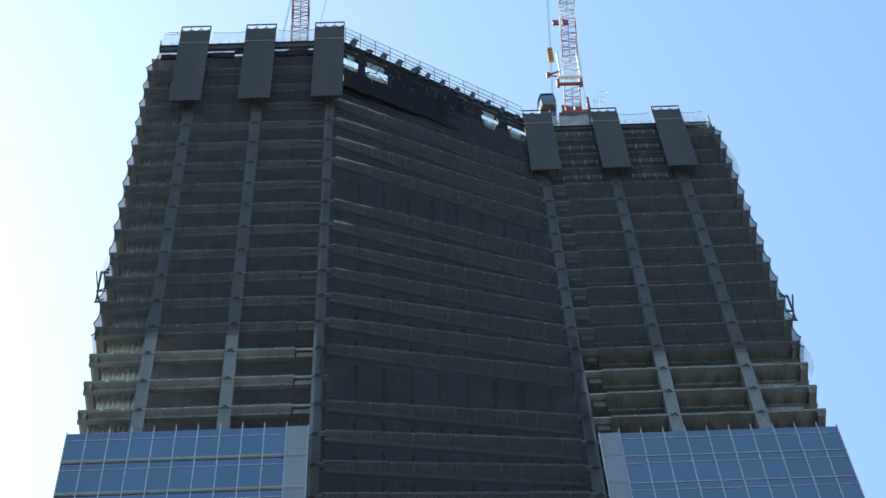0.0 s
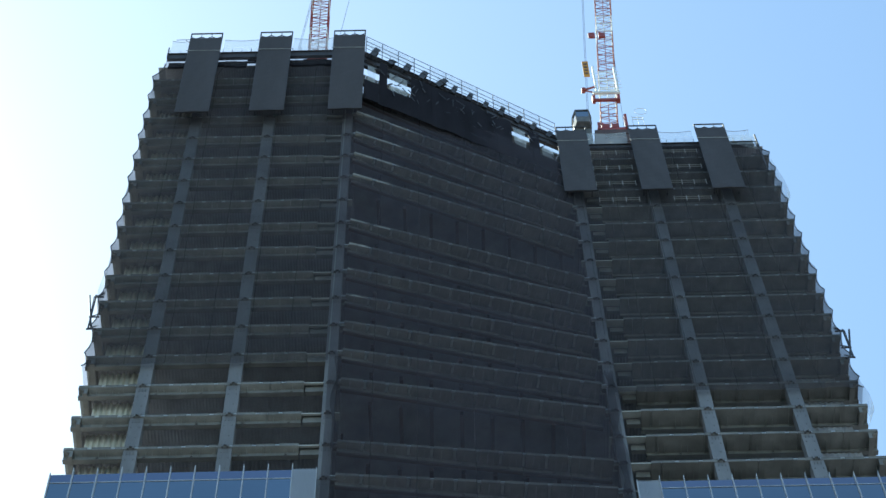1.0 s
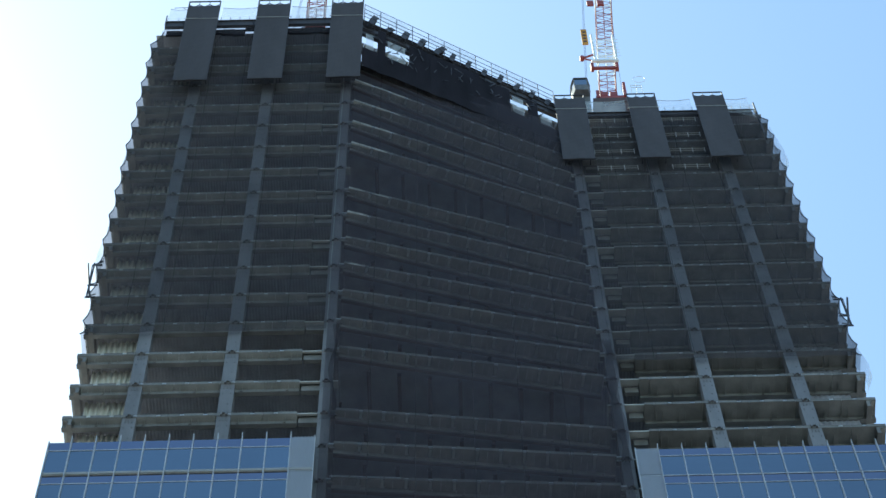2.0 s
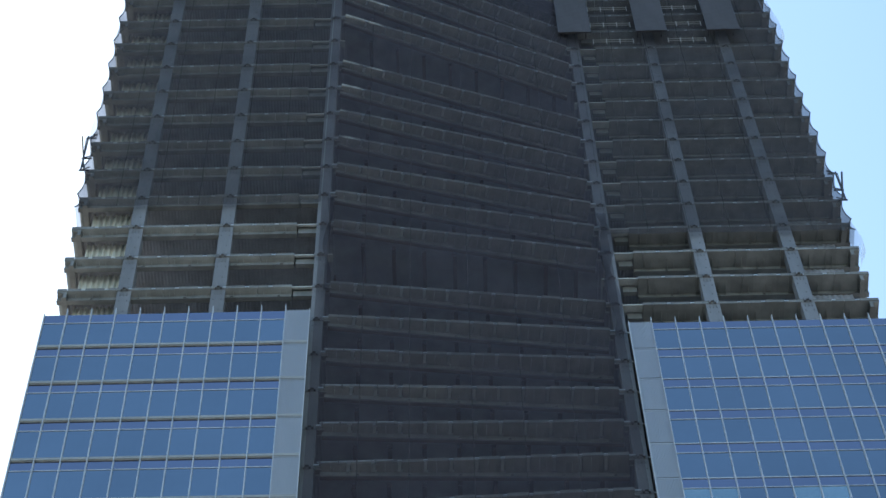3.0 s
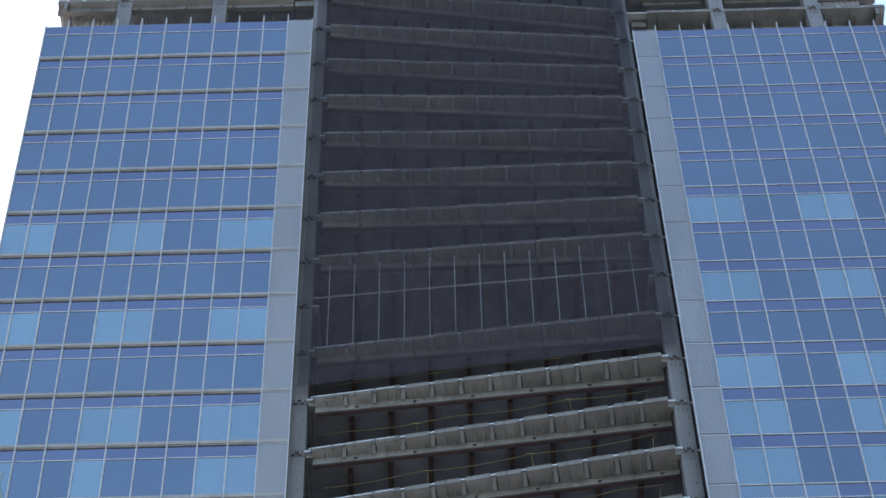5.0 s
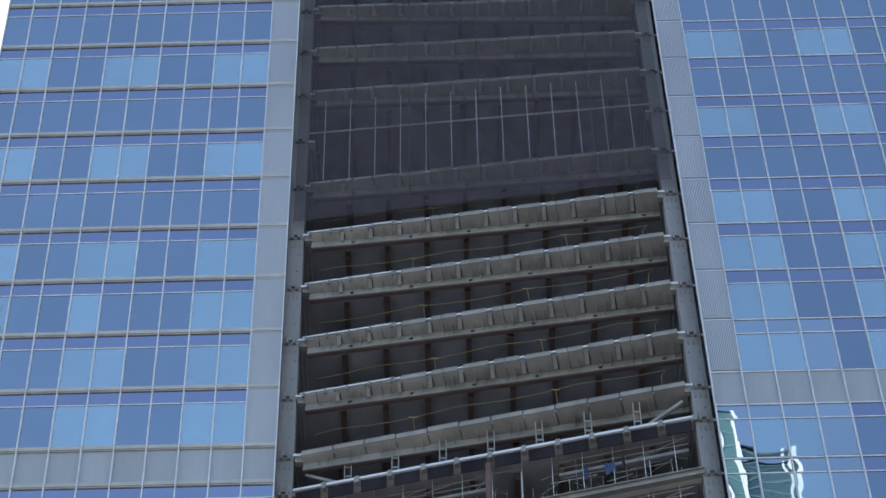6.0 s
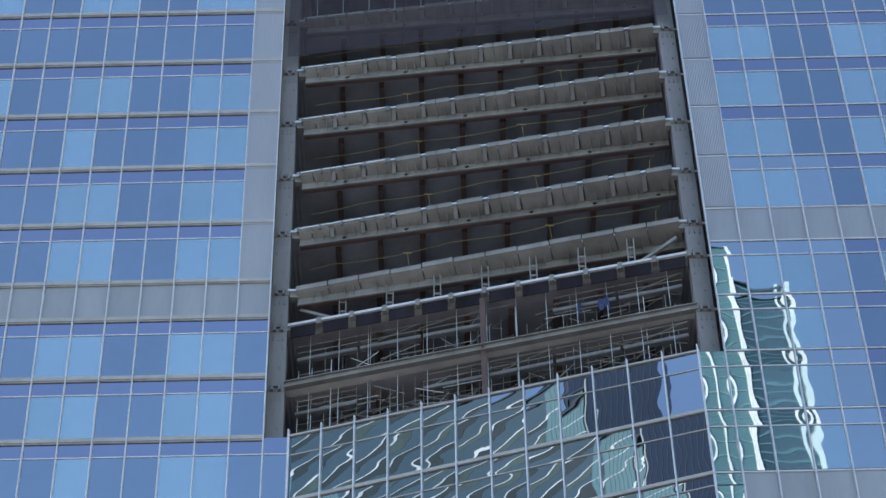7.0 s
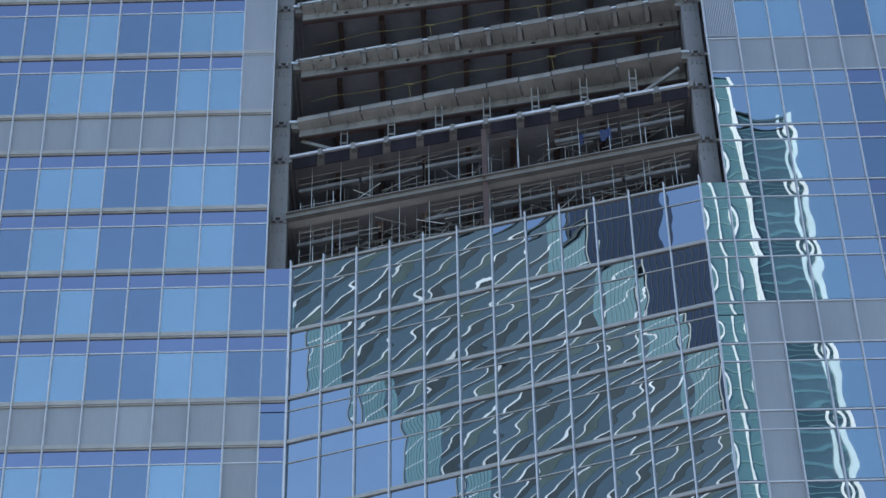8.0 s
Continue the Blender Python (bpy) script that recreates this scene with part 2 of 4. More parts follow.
def add_fascia(bm, x0, w, m, d0, d1, seam, lap=0.0):
    """One rim panel: an upright lip with a bead along its top, and a soffit plate scooped back to the girder, d0 to d1 deep."""
    runs = [(0.0, seam - 0.012), (seam + 0.012, 1.0)] if seam else [(0.0, 1.0)]
    for f0, f1 in runs:
        xa, xb = x0 + w * f0, x0 + w * f1
        da, db = d0 + (d1 - d0) * f0, d0 + (d1 - d0) * f1
        add_box(bm, xa, xb, 0, 0.04, -LIP, 0.06, m)
        add_box(bm, xa, xb, -0.016, 0.05, 0.06, 0.09, m)
        prev = None
        if f0 == 0.0:
            xa -= lap
        for t, z in ((0.0, -LIP), (0.35, -0.33), (0.7, -0.42), (1.0, -0.5)):
            cut = [Vector((xa, da * t, z)), Vector((xb, db * t, z)), Vector((xb, db * t + 0.01, z + 0.05)), Vector((xa, da * t + 0.01, z + 0.05))]
            if prev:
                add_hull(bm, [m @ v for v in prev], [m @ v for v in cut])
            prev = cut


def edge_beam(p, q, split, label, plain=False, d0=0.5, d1=0.5, flange=True, rail=False):
    """The rim of a floor: scooped fascia panels parted by bolted brackets, stiffeners, and a holed girder with its flange."""
    m, size = along(p, q)
    bm = bmesh.new()
    count = max(1, round(size / W))
    step = size / count
    deep = lambda x: d0 + (d1 - d0) * x / size
    notch = 0.06 if plain else 0.34
    panels = []
    for k in range(count):
        x0 = k * step
        panels.append((x0 + (notch if k else 0.0), step - (notch if k else 0.0), 0.42 if k % 2 == 0 and not plain else 0.0))
        if k and not plain:
            d = deep(x0)
            # zinc cleat and hanging bracket in the notch
            add_box(bm, x0 + 0.02, x0 + 0.32, -0.01, 0.14, -0.12, -0.02, m, 1)
            add_box(bm, x0 + 0.16, x0 + 0.22, 0.03, 0.1, -0.02, 0.06, m, 3)
            lo = [Vector(v) for v in ((x0 + 0.05, 0.1, -0.18), (x0 + 0.29, 0.1, -0.18), (x0 + 0.29, 0.16, -0.18), (x0 + 0.05, 0.16, -0.18))]
            hi = [Vector(v) for v in ((x0 + 0.02, d * 0.72, -0.74), (x0 + 0.25, d * 0.72, -0.74), (x0 + 0.25, d * 0.72 + 0.06, -0.72), (x0 + 0.02, d * 0.72 + 0.06, -0.72))]
            if flange:
                add_hull(bm, [m @ v for v in lo], [m @ v for v in hi], 3)
            add_box(bm, x0, x0 + notch, 0.2, d, -0.24, -0.2, m, 3)
        for f in (0.5, 0.78):
            x = x0 + f * step
            d = deep(x)
            lo = [Vector(v) for v in ((x, d * 0.3, -0.3), (x, d, -0.5), (x, d, -0.86))]
            add_hull(bm, [m @ v for v in lo], [m @ (v + Vector((0.03, 0, 0))) for v in lo])
    # girder web with service holes
    for k in range(count):
        x0, x1 = k * step, (k + 1) * step
        z0, z1 = -DROP, -0.46
        at = lambda x, y, z: m @ Vector((x, deep(x) + y, z))
        if k % 2 and not plain:
            cx, cz, r = x0 + step * 0.45, -0.76, 0.1
            ring = [(cx + 1.5 * r * math.cos(t), cz + r * math.sin(t)) for t in [math.pi / 4 * i for i in range(8)]]
            outer = ((x1, cz), (x1, z1), (cx, z1), (x0, z1), (x0, cz), (x0, z0), (cx, z0), (x1, z0))
            vi, vo = [bm.verts.new(at(x, 0, z)) for x, z in ring], [bm.verts.new(at(x, 0, z)) for x, z in outer]
            vb = [bm.verts.new(at(x, 0.06, z)) for x, z in ring]
            for i in range(8):
                j = (i + 1) % 8
                bm.faces.new((vi[i], vo[i], vo[j], vi[j]))
                bm.faces.new((vi[i], vi[j], vb[j], vb[i]))
        else:
            add_hull(bm, [at(x0, 0, z0), at(x1, 0, z0), at(x1, 0.02, z0), at(x0, 0.02, z0)], [at(x0, 0, z1), at(x1, 0, z1), at(x1, 0.02, z1), at(x0, 0.02, z1)])
    for y0, y1, slot in ((-0.1, 0.03, 0), (0.03, 0.3, 2 if flange else 0)):
        lo = [Vector((0, d0 + y0, -DROP - 0.04)), Vector((size, d1 + y0, -DROP - 0.04)), Vector((size, d1 + y1, -DROP - 0.04)), Vector((0, d0 + y1, -DROP - 0.04))]
        add_hull(bm, [m @ v for v in lo], [m @ (v + Vector((0, 0, 0.04))) for v in lo], slot)
    # end plates
    for x, d in ((0.0, d0), (size - 0.03, d1)):
        lo = [Vector((x, y, z)) for y, z in ((0.02, 0.0), (0.02, -LIP), (d, -0.5), (d, -DROP), (d + 0.28, -DROP), (d + 0.28, 0.0))]
        add_hull(bm, [m @ v for v in lo], [m @ (v + Vector((0.03, 0, 0))) for v in lo])
    if not split:
        for x0, w, seam in panels:
            add_fascia(bm, x0, w, m @ Matrix.Translation((0, 0, random.choice((-0.05, -0.02, 0.0, 0.0, 0.03)))), deep(x0), deep(x0 + w), seam, 0.0 if flange or x0 == 0 else notch)
    if rail:
        add_box(bm, -0.2, size * 0.24, -0.09, -0.02, -0.13, -0.05, m, 1)
        for k in range(5):
            add_box(bm, size * 0.06 * k - 0.05, size * 0.06 * k + 0.05, -0.12, 0.04, -0.36, -0.02, m, 3)
    beam = part("edge_beam", bm, (STEEL, ZINC, RUST, CLEAT), tower, label)
    if split:
        for x0, w, seam in panels:
            da, db = deep(x0), deep(x0 + w)
            lap = 0.0 if flange or x0 == 0 else notch
            key = (round(w, 3), round(da, 3), round(db, 3), seam, lap)
            if key not in FASCIA:
                piece = bmesh.new()
                add_fascia(piece, 0, w, Matrix.Identity(4), da, db, seam, lap)
                FASCIA[key] = mesh_of("fascia_panel", piece, STEEL)
            put("fascia_panel", FASCIA[key], m @ Matrix.Translation((x0, random.uniform(-0.012, 0.012), random.choice((-0.04, -0.02, 0.0, 0.0, 0.03)))), beam)
    return beam


FASCIA = {}
DEEP_WEST, DEEP_EAST = 0.45, 1.35


def dark_girder(p, q, high, label):
    """A bare roof girder."""
    m, size = along(p, q)
    bm = bmesh.new()
    add_box(bm, 0, size, 0.0, 0.35, -0.06, 0.0, m)
    add_box(bm, 0, size, 0.0, 0.35, -high, -high + 0.06, m)
    add_box(bm, 0, size, 0.15, 0.19, -high + 0.06, -0.06, m)
    for k in range(int(size / W) + 1):
        x = min(k * W, size - 0.05)
        add_box(bm, x, x + 0.04, 0.02, 0.33, -high + 0.06, -0.06, m)
    part("roof_girder", bm, DARK, tower, label)


def rail_beam(n):
    """A bright channel over short dark panels along the recess."""
    z = level(n) + 0.04
    m, size = along(left(0.95, z, 0.75), right(-0.95, z, 0.75))
    bm = bmesh.new()
    count = round(size / W)
    step = size / count
    for k in range(count):
        add_box(bm, k * step + 0.02, (k + 1) * step - 0.16, 0, 0.18, -0.1, 0.06, m)
        add_box(bm, (k + 1) * step - 0.2, (k + 1) * step + 0.05, -0.06, 0.3, -0.34, 0.1, m, 2)
        add_box(bm, k * step + 0.14, (k + 1) * step - 0.3, 0.1, 0.16, -0.95, -0.16, m, 1)
    part("edge_channel", bm, (FIN_EAST, FLATBLACK, STEEL), tower, "bright channel over dark hanging panels")


def short_bracket(p, q, drop):
    """The stub of slab between a corner column and the rim."""
    m, size = along(p, q)
    bm = bmesh.new()
    add_box(bm, 0, size, 0.0, 0.4, -0.13, 0.02, m, 1)
    add_box(bm, 0.1, size - 0.1, 0.12, 0.5, -drop, -0.13, m)
    part("corner_bracket", bm, (STEEL, ZINC), tower, "galvanised bracket at a corner column")


for n in range(TOP, LAST):
    floor_plate(n)
COLS = [(left, -14.3), (left, -7.15), (left, 0.45), (right, -0.55), (right, 6.8), (right, 14.05)]
for n in range(TOP, 17):
    z = level(n) - 0.03
    if n == TOP:
        dark_girder(left(ROOFW, 238.0, 0.6), left(MIDL, 238.0, 0.6), 1.5, "dark roof girder")
        dark_girder(left(MIDL, 237.0, 0.6), right(MIDR, 237.0, 0.6), 1.2, "dark roof girder over the recess")
        dark_girder(left(MIDL, 238.55, 0.9), right(MIDR, 238.55, 0.9), 0.5, "dark upper rail girder over the recess")
        dark_girder(left(MIDL, 235.4, 0.5), right(MIDR, 235.4, 0.5), 1.2, "dark girder under the recess roof")
        dark_girder(right(MIDR, 235.9, 0.6), right(ROOFE, 235.9, 0.6), 1.0, "dark roof girder")
        continue
    if n == 14:
        rail_beam(n)
        continue
    if n < 0:
        edge_beam(left(TIPW, z, RIM), left(-1.6, z, RIM), n >= -4, "grey primed rim of an open floor", d0=DEEP_WEST, d1=DEEP_WEST, flange=False)
        edge_beam(right(1.5, z, RIM), right(TIPE, z, RIM), n >= -4, "grey primed rim of an open floor", d0=DEEP_EAST, d1=DEEP_EAST, flange=False)
        edge_beam(left(TIPW - 0.02, z - 0.03, 15), left(TIPW - 0.02, z - 0.03, RIM + 0.06), False, "grey primed rim along a floor end", plain=True, flange=False)
        edge_beam(right(TIPE + 0.02, z - 0.03, RIM + 0.06), right(TIPE + 0.02, z - 0.03, 15), False, "grey primed rim along a floor end", plain=True, flange=False)
        short_bracket(left(-1.6, z, RIM + 0.3), left(0.1, z, RIM + 0.3), 0.9)
        short_bracket(right(0.2, z, RIM + 0.7), right(1.5, z, RIM + 0.7), 0.9)
    if n in (7, 15, 16):
        continue
    if n not in NO_MIDDLE:
        short_bracket(left(0.9, z, 0.75), left(MIDL + 0.2, z, 0.75), 0.5)
        short_bracket(right(MIDR - 0.1, z, 0.75), right(-0.9, z, 0.75), 0.5)
        edge_beam(left(MIDL, z, 0.6), right(MIDR, z, 0.6), 8 <= n <= 14, "grey primed rim of an open floor", plain=n >= 13, d0=DEEP_WEST, d1=DEEP_EAST, rail=0 < n < 13)

# added sheets standing in for the deck underside; the west ones paled as sunlit
def ribbed_sheet(side, a0, a1, z, height):
    bm = bmesh.new()
    count = int((a1 - a0) / 0.11)
    low, high = [], []
    for k in range(count + 1):
        a = a0 + (a1 - a0) * k / count
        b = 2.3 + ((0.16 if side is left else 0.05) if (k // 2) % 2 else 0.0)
        low.append(bm.verts.new(side(a, z, b)))
        high.append(bm.verts.new(side(a, z + height, b)))
    for k in range(count):
        bm.faces.new((low[k], low[k + 1], high[k + 1], high[k]))
    tagged(part("ribbed_sheet", bm, SUNLIT_RIBS if side is left else DECK), ("pale" if side is left else "dull grey") + " ribbed sheet added in an end bay, toned for the light there", "sheet", "ribbed sheets")


for n in range(TOP + 2, 1):
    ribbed_sheet(left, -18.3, -15.0, level(n), H - 0.28)
    if n >= -6:
        ribbed_sheet(right, 15.0, 18.2, level(n), H - 0.28)

# columns, one length a storey
def column_mesh(height, wide):
    bm = bmesh.new()
    h, d = wide / 2, 0.9
    add_hull(bm, [Vector(p) for p in ((-h, 0, 0), (h, 0, 0), (h, d, 0), (-h, d, 0))], [Vector(p) for p in ((-h, 0, height), (h, 0, height), (h, d, height), (-h, d, height))])
    add_box(bm, -h - 0.03, h + 0.03, -0.03, d, -0.32, 0.0)
    for x in (-0.3, 0.3):
        add_box(bm, x * wide - 0.03, x * wide + 0.03, -0.04, 0, height * 0.62, height * 0.62 + 0.16, None, 1)
    for x in (-0.2, 0.2):
        add_box(bm, x - 0.07, x + 0.07, -0.22, -0.03, -0.34, -0.1)
        add_box(bm, x - 0.05, x + 0.05, -0.14, 0.0, -0.1, 0.32)
    add_box(bm, -0.3, 0.3, -0.2, 0.0, -0.1, -0.05)
    for x in (-0.26, 0.0, 0.26):
        add_box(bm, x - 0.025, x + 0.025, -0.045, 0.0, height - 0.95, height - 0.62, None, 1)
    add_box(bm, 0.12 * wide, 0.2 * wide, -0.03, 0, height * 0.3, height * 0.3 + 0.14, None, 1)
    return mesh_of("column", bm, COLUMN, WORN)


STOREY = {}
for n in range(TOP + 1, 19):
    for side, a in COLS:
        if n > 0 and abs(a) > 2:
            continue
        z = level(n)
        h = level(n - 1) - z
        wide = 0.95 if abs(a) < 2 else 1.06
        key = (round(h, 2), wide)
        if key not in STOREY:
            STOREY[key] = column_mesh(h, wide)
        s = SL if side is left else SR
        put("column", STOREY[key], Matrix.Translation(side(a, z, 0.92)) @ Matrix.Rotation(-math.atan(s), 4, "X"), tower)

bm = bmesh.new()
add_box(bm, -17.5, 21.0, 103.5, 126.0, 0.0, level(-15))
part("core_wall", bm, CORE, tower, "dark concrete core")

# ---- curtain walls ----
def box_mesh(name, w, d, h, material):
    """A slab w wide, d deep and h high whose front lies at y = 0."""
    bm = bmesh.new()
    add_box(bm, 0, w, 0, d, 0, h)
    return mesh_of(name, bm, material)


def bowed_mesh(name, w, h, material, bulge):
    """A pane pressed slightly outward at its middle."""
    bm = bmesh.new()
    n = 6
    curve = lambda t: 4 * t * (1 - t)
    grid = [[bm.verts.new((w * i / n, -bulge * curve(i / n) * curve(j / n), h * j / n)) for i in range(n + 1)] for j in range(n + 1)]
    for j in range(n):
        for i in range(n):
            bm.faces.new((grid[j][i], grid[j][i + 1], grid[j + 1][i + 1], grid[j + 1][i])).smooth = True
    add_box(bm, 0, w, 0.004, 0.05, 0, h)
    return mesh_of(name, bm, material)


def ribbed_mesh(w, h):
    bm = bmesh.new()
    count = 17
    step = w / count
    for k in range(count):
        add_box(bm, k * step, k * step + step * 0.45, -0.1, 0.0, 0.02, h - 0.02)
    add_box(bm, 0, w, 0.0, 0.06, 0, h)
    return mesh_of("ribbed_panel", bm, LOUVRE)


SHARED = {}


def shared(kind, w, h, material=None):
    key = (kind, round(w, 3), round(h, 3), material.name if material else "")
    if key not in SHARED:
        if kind == "ribbed_panel":
            SHARED[key] = ribbed_mesh(w, h)
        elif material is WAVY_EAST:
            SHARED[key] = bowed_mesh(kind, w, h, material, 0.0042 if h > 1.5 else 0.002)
        else:
            SHARED[key] = box_mesh(kind, w, 0.05, h, material)
    return SHARED[key]


def wing_wall(name, side, slope, label):
    """The glazed wall of one wing: panes, strips, fins, ledges and metal panels, hung on the slab edges."""
    wall = thing(name, label, "curtain wall", kind="structure")
    west = side is left
    tilt = Matrix.Rotation(-math.atan(slope), 4, "X")
    stretch = math.sqrt(1 + slope * slope)

    def place(kind, a, z, me, back=0.0, wobble=0.0):
        m = Matrix.Translation(side(a, z, back)) @ tilt
        if wobble:
            m = m @ pose(0, 0, 0, random.gauss(0, wobble), 0, random.gauss(0, wobble))
        put(kind, me, m, wall)

    for n in range(0, LAST):
        ztop, zlow = level(n), level(n + 1)
        if n == 0:
            ztop -= 0.34
        band = n in (13, 18, 23)
        far = n >= 22
        h = (ztop - zlow) * stretch
        if west:
            lines = [WEST] + [PL - W * k for k in range(9, -1, -1)] + [0.0]
            if n >= 16:
                lines.append(CORNER)
        else:
            lines = [0.0] + [PR + W * k for k in range(10)] + [EAST - 0.05]
            if n >= 16:
                lines.insert(0, -CORNER)
        for i, (a, b) in enumerate(zip(lines, lines[1:])):
            w = b - a - 0.07
            a0 = a + 0.035
            at_corner = (a == 0.0 and b == CORNER) or a == -CORNER
            inner = (b == 0.0) if west else (a == 0.0)
            if inner and n < 13:
                place("ribbed_panel", a0, zlow + 0.1, shared("ribbed_panel", w, h - 0.12))
                continue
            if band and not at_corner or inner and n >= 19 and not far:
                place("metal_panel", a0, zlow + 0.06, shared("metal_panel", w, h - 0.1, PANEL))
                continue
            away = round((PL - b) / W) if west else round((a - PR) / W)
            lit = not inner and not at_corner and away % 4 in (0, 1) and (n in (5, 7) or n >= 9)
            if lit and n >= 9 and random.random() < 0.06:
                lit = False
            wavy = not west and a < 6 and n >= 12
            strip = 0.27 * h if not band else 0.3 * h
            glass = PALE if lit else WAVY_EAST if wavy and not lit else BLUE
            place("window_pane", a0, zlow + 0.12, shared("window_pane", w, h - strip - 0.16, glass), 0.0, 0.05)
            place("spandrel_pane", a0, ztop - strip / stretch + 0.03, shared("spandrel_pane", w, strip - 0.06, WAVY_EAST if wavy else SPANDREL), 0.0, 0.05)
        # ledges and fins
        bm = bmesh.new()
        a, b = lines[0], lines[-1]
        lowz = zlow
        m = Matrix.Translation(side(0, lowz)) @ tilt
        if west:
            add_box(bm, a, b, -0.13, 0.05, -0.14, 0.1, m)
            add_box(bm, a, b, -0.08, 0.05, -0.22, -0.14, m)
        else:
            add_box(bm, a, b, -0.05, 0.05, -0.035, 0.045, m)
        part("ledge", bm, LEDGE if west else FIN_EAST, wall)
        if not band:
            bm = bmesh.new()
            lo, hi = (a, b if n >= 13 else PL) if west else (PR if n < 13 else a, b)
            add_box(bm, lo, hi, -0.04, 0.05, h - strip0(h) - 0.03, h - strip0(h) + 0.03, m)
            part("transom", bm, FIN if west else FIN_EAST, wall)
        for a in lines:
            m = Matrix.Translation(side(a, zlow)) @ tilt
            bm = bmesh.new()
            rise = 0.55 if n == 0 and a not in (lines[0], lines[-1]) else 0.0
            slim = 0.026 if west else 0.022
            add_box(bm, -slim, slim, -0.2, 0.05, 0.0, h + rise, m)
            add_box(bm, -0.042, 0.042, -0.06, 0.05, 0.0, h + rise * 0.6, m)
            part("mullion", bm, FIN if west else FIN_EAST, wall)
    # return wall at the outer end
    bm = bmesh.new()
    edge = WEST if west else EAST
    for n in range(0, LAST):
        zt, zl = level(n) - (0.34 if n == 0 else 0), level(n + 1)
        s = 0.02 if west else -0.02
        ring = [side(edge + s, zl, 0.06), side(edge + s, zl, 36), side(edge + s, zt - 0.05, 36), side(edge + s, zt - 0.05, 0.06)]
        v = [bm.verts.new(p) for p in ring]
        bm.faces.new(v)
    part("return_glazing", bm, BLUE, wall, "blue glazing round the corner")
    return wall


def strip0(h):
    return 0.27 * h


wall_west = wing_wall("wall_west", left, SL, "blue glass curtain wall with grey ledges and silver fins")
wall_east = wing_wall("wall_east", right, SR, "blue glass curtain wall with silver fins and thin transoms")

# the twisted wall of the recess
wall_center = thing("wall_center", "twisted blue glass wall with bowed panes mirroring a teal tower", "curtain wall", kind="structure")
COUNT = 12
for n in range(16, LAST):
    ztop, zlow = level(n), level(n + 1)
    strip = (ztop - zlow) * 0.3
    for k in range(COUNT):
        u0, u1 = k / COUNT + 0.0016, (k + 1) / COUNT - 0.0016
        for kind, za, zb in (("window_pane", zlow + 0.1, ztop - strip - 0.03), ("spandrel_pane", ztop - strip + 0.03, ztop - 0.06)):
            bm = bmesh.new()
            bulge = random.uniform(0.0012, 0.002) * (1.0 if kind == "window_pane" else 0.35)
            curve = lambda t: 4 * t * (1 - t)
            # each pane is flat: the twist is taken up at the mullions and transoms
            uc, zc = (u0 + u1) / 2, (za + zb) / 2
            centre = middle(uc, (ztop + zlow) / 2)
            across = middle(u1, (ztop + zlow) / 2) - middle(u0, (ztop + zlow) / 2)
            rise = (middle(uc, ztop) - middle(uc, zlow)) / (ztop - zlow)
            out = across.cross(rise).normalized()
            on = lambda i, j, push: centre + across * (i - 0.5) + rise * (za + (zb - za) * j - (ztop + zlow) / 2) + out * push
            grid = [[bm.verts.new(on(i / 6, j / 6, bulge * curve(i / 6) * curve(j / 6))) for i in range(7)] for j in range(7)]
            back = [[bm.verts.new(on(i, j, -0.04)) for i in (0, 1)] for j in (0, 1)]
            for j in range(6):
                for i in range(6):
                    bm.faces.new((grid[j][i], grid[j][i + 1], grid[j + 1][i + 1], grid[j + 1][i])).smooth = True
            bm.faces.new((back[0][0], back[1][0], back[1][1], back[0][1]))
            part(kind, bm, WAVY, wall_center)
    for k in range(COUNT + 1):
        bm = bmesh.new()
        u = k / COUNT
        p, q = middle(u, zlow), middle(u, ztop + (0.4 if n == 16 else 0))
        d = (middle(1, zlow) - middle(0, zlow)).normalized()
        o = Vector((d.y, -d.x, 0))
        ring = [d * -0.03 + o * 0.16, d * 0.03 + o * 0.16, d * 0.03 - o * 0.06, d * -0.03 - o * 0.06]
        add_hull(bm, [p + r for r in ring], [q + r for r in ring])
        part("mullion", bm, FIN, wall_center)
    bm = bmesh.new()
    d = (middle(1, zlow) - middle(0, zlow)).normalized()
    o = Vector((d.y, -d.x, 0))
    for z0, z1, proud in ((zlow - 0.1, zlow + 0.1, 0.1), (ztop - strip - 0.03, ztop - strip + 0.03, 0.04)) + (((ztop - 0.05, ztop + 0.06, 0.1),) if n == 16 else ()):
        ring = lambda z: [middle(0, z) + o * proud, middle(1, z) + o * proud, middle(1, z) - o * 0.05, middle(0, z) - o * 0.05]
        add_hull(bm, ring(z0), ring(z1))
    part("ledge", bm, LEDGE, wall_center)

# lower storeys and the rear, plain
bm = bmesh.new()
n, z = LAST, level(LAST)
rows = [z - H2 * k for k in range(int(z / H2) + 1)] + [0.0]
outline = lambda z: [left(WEST, z), left(CORNER, z), right(-CORNER, z), right(EAST, z), Vector((XR + EAST, 127.9, z)), Vector((XL + WEST, 127.9, z))]
for z1, z0 in zip(rows, rows[1:]):
    if z1 - z0 > 0.5:
        add_hull(bm, outline(z0 + 0.3), outline(z1))
        add_hull(bm, outline(z0), outline(z0 + 0.3), 1)
part("lower_storeys", bm, (BLUE, LEDGE), tower, "blue glazed lower storeys")
bm = bmesh.new()
for n in range(0, LAST):
    z1, z0 = level(n) - 0.4, level(n + 1)
    add_box(bm, XL + WEST, XR + EAST, 128.02, 128.1, z0 + 0.3, z1)
    add_box(bm, XL + WEST, XR + EAST, 128.02, 128.2, z0, z0 + 0.3, None, 1)
part("rear_wall", bm, (BLUE, LEDGE), tower, "blue glazed rear wall")

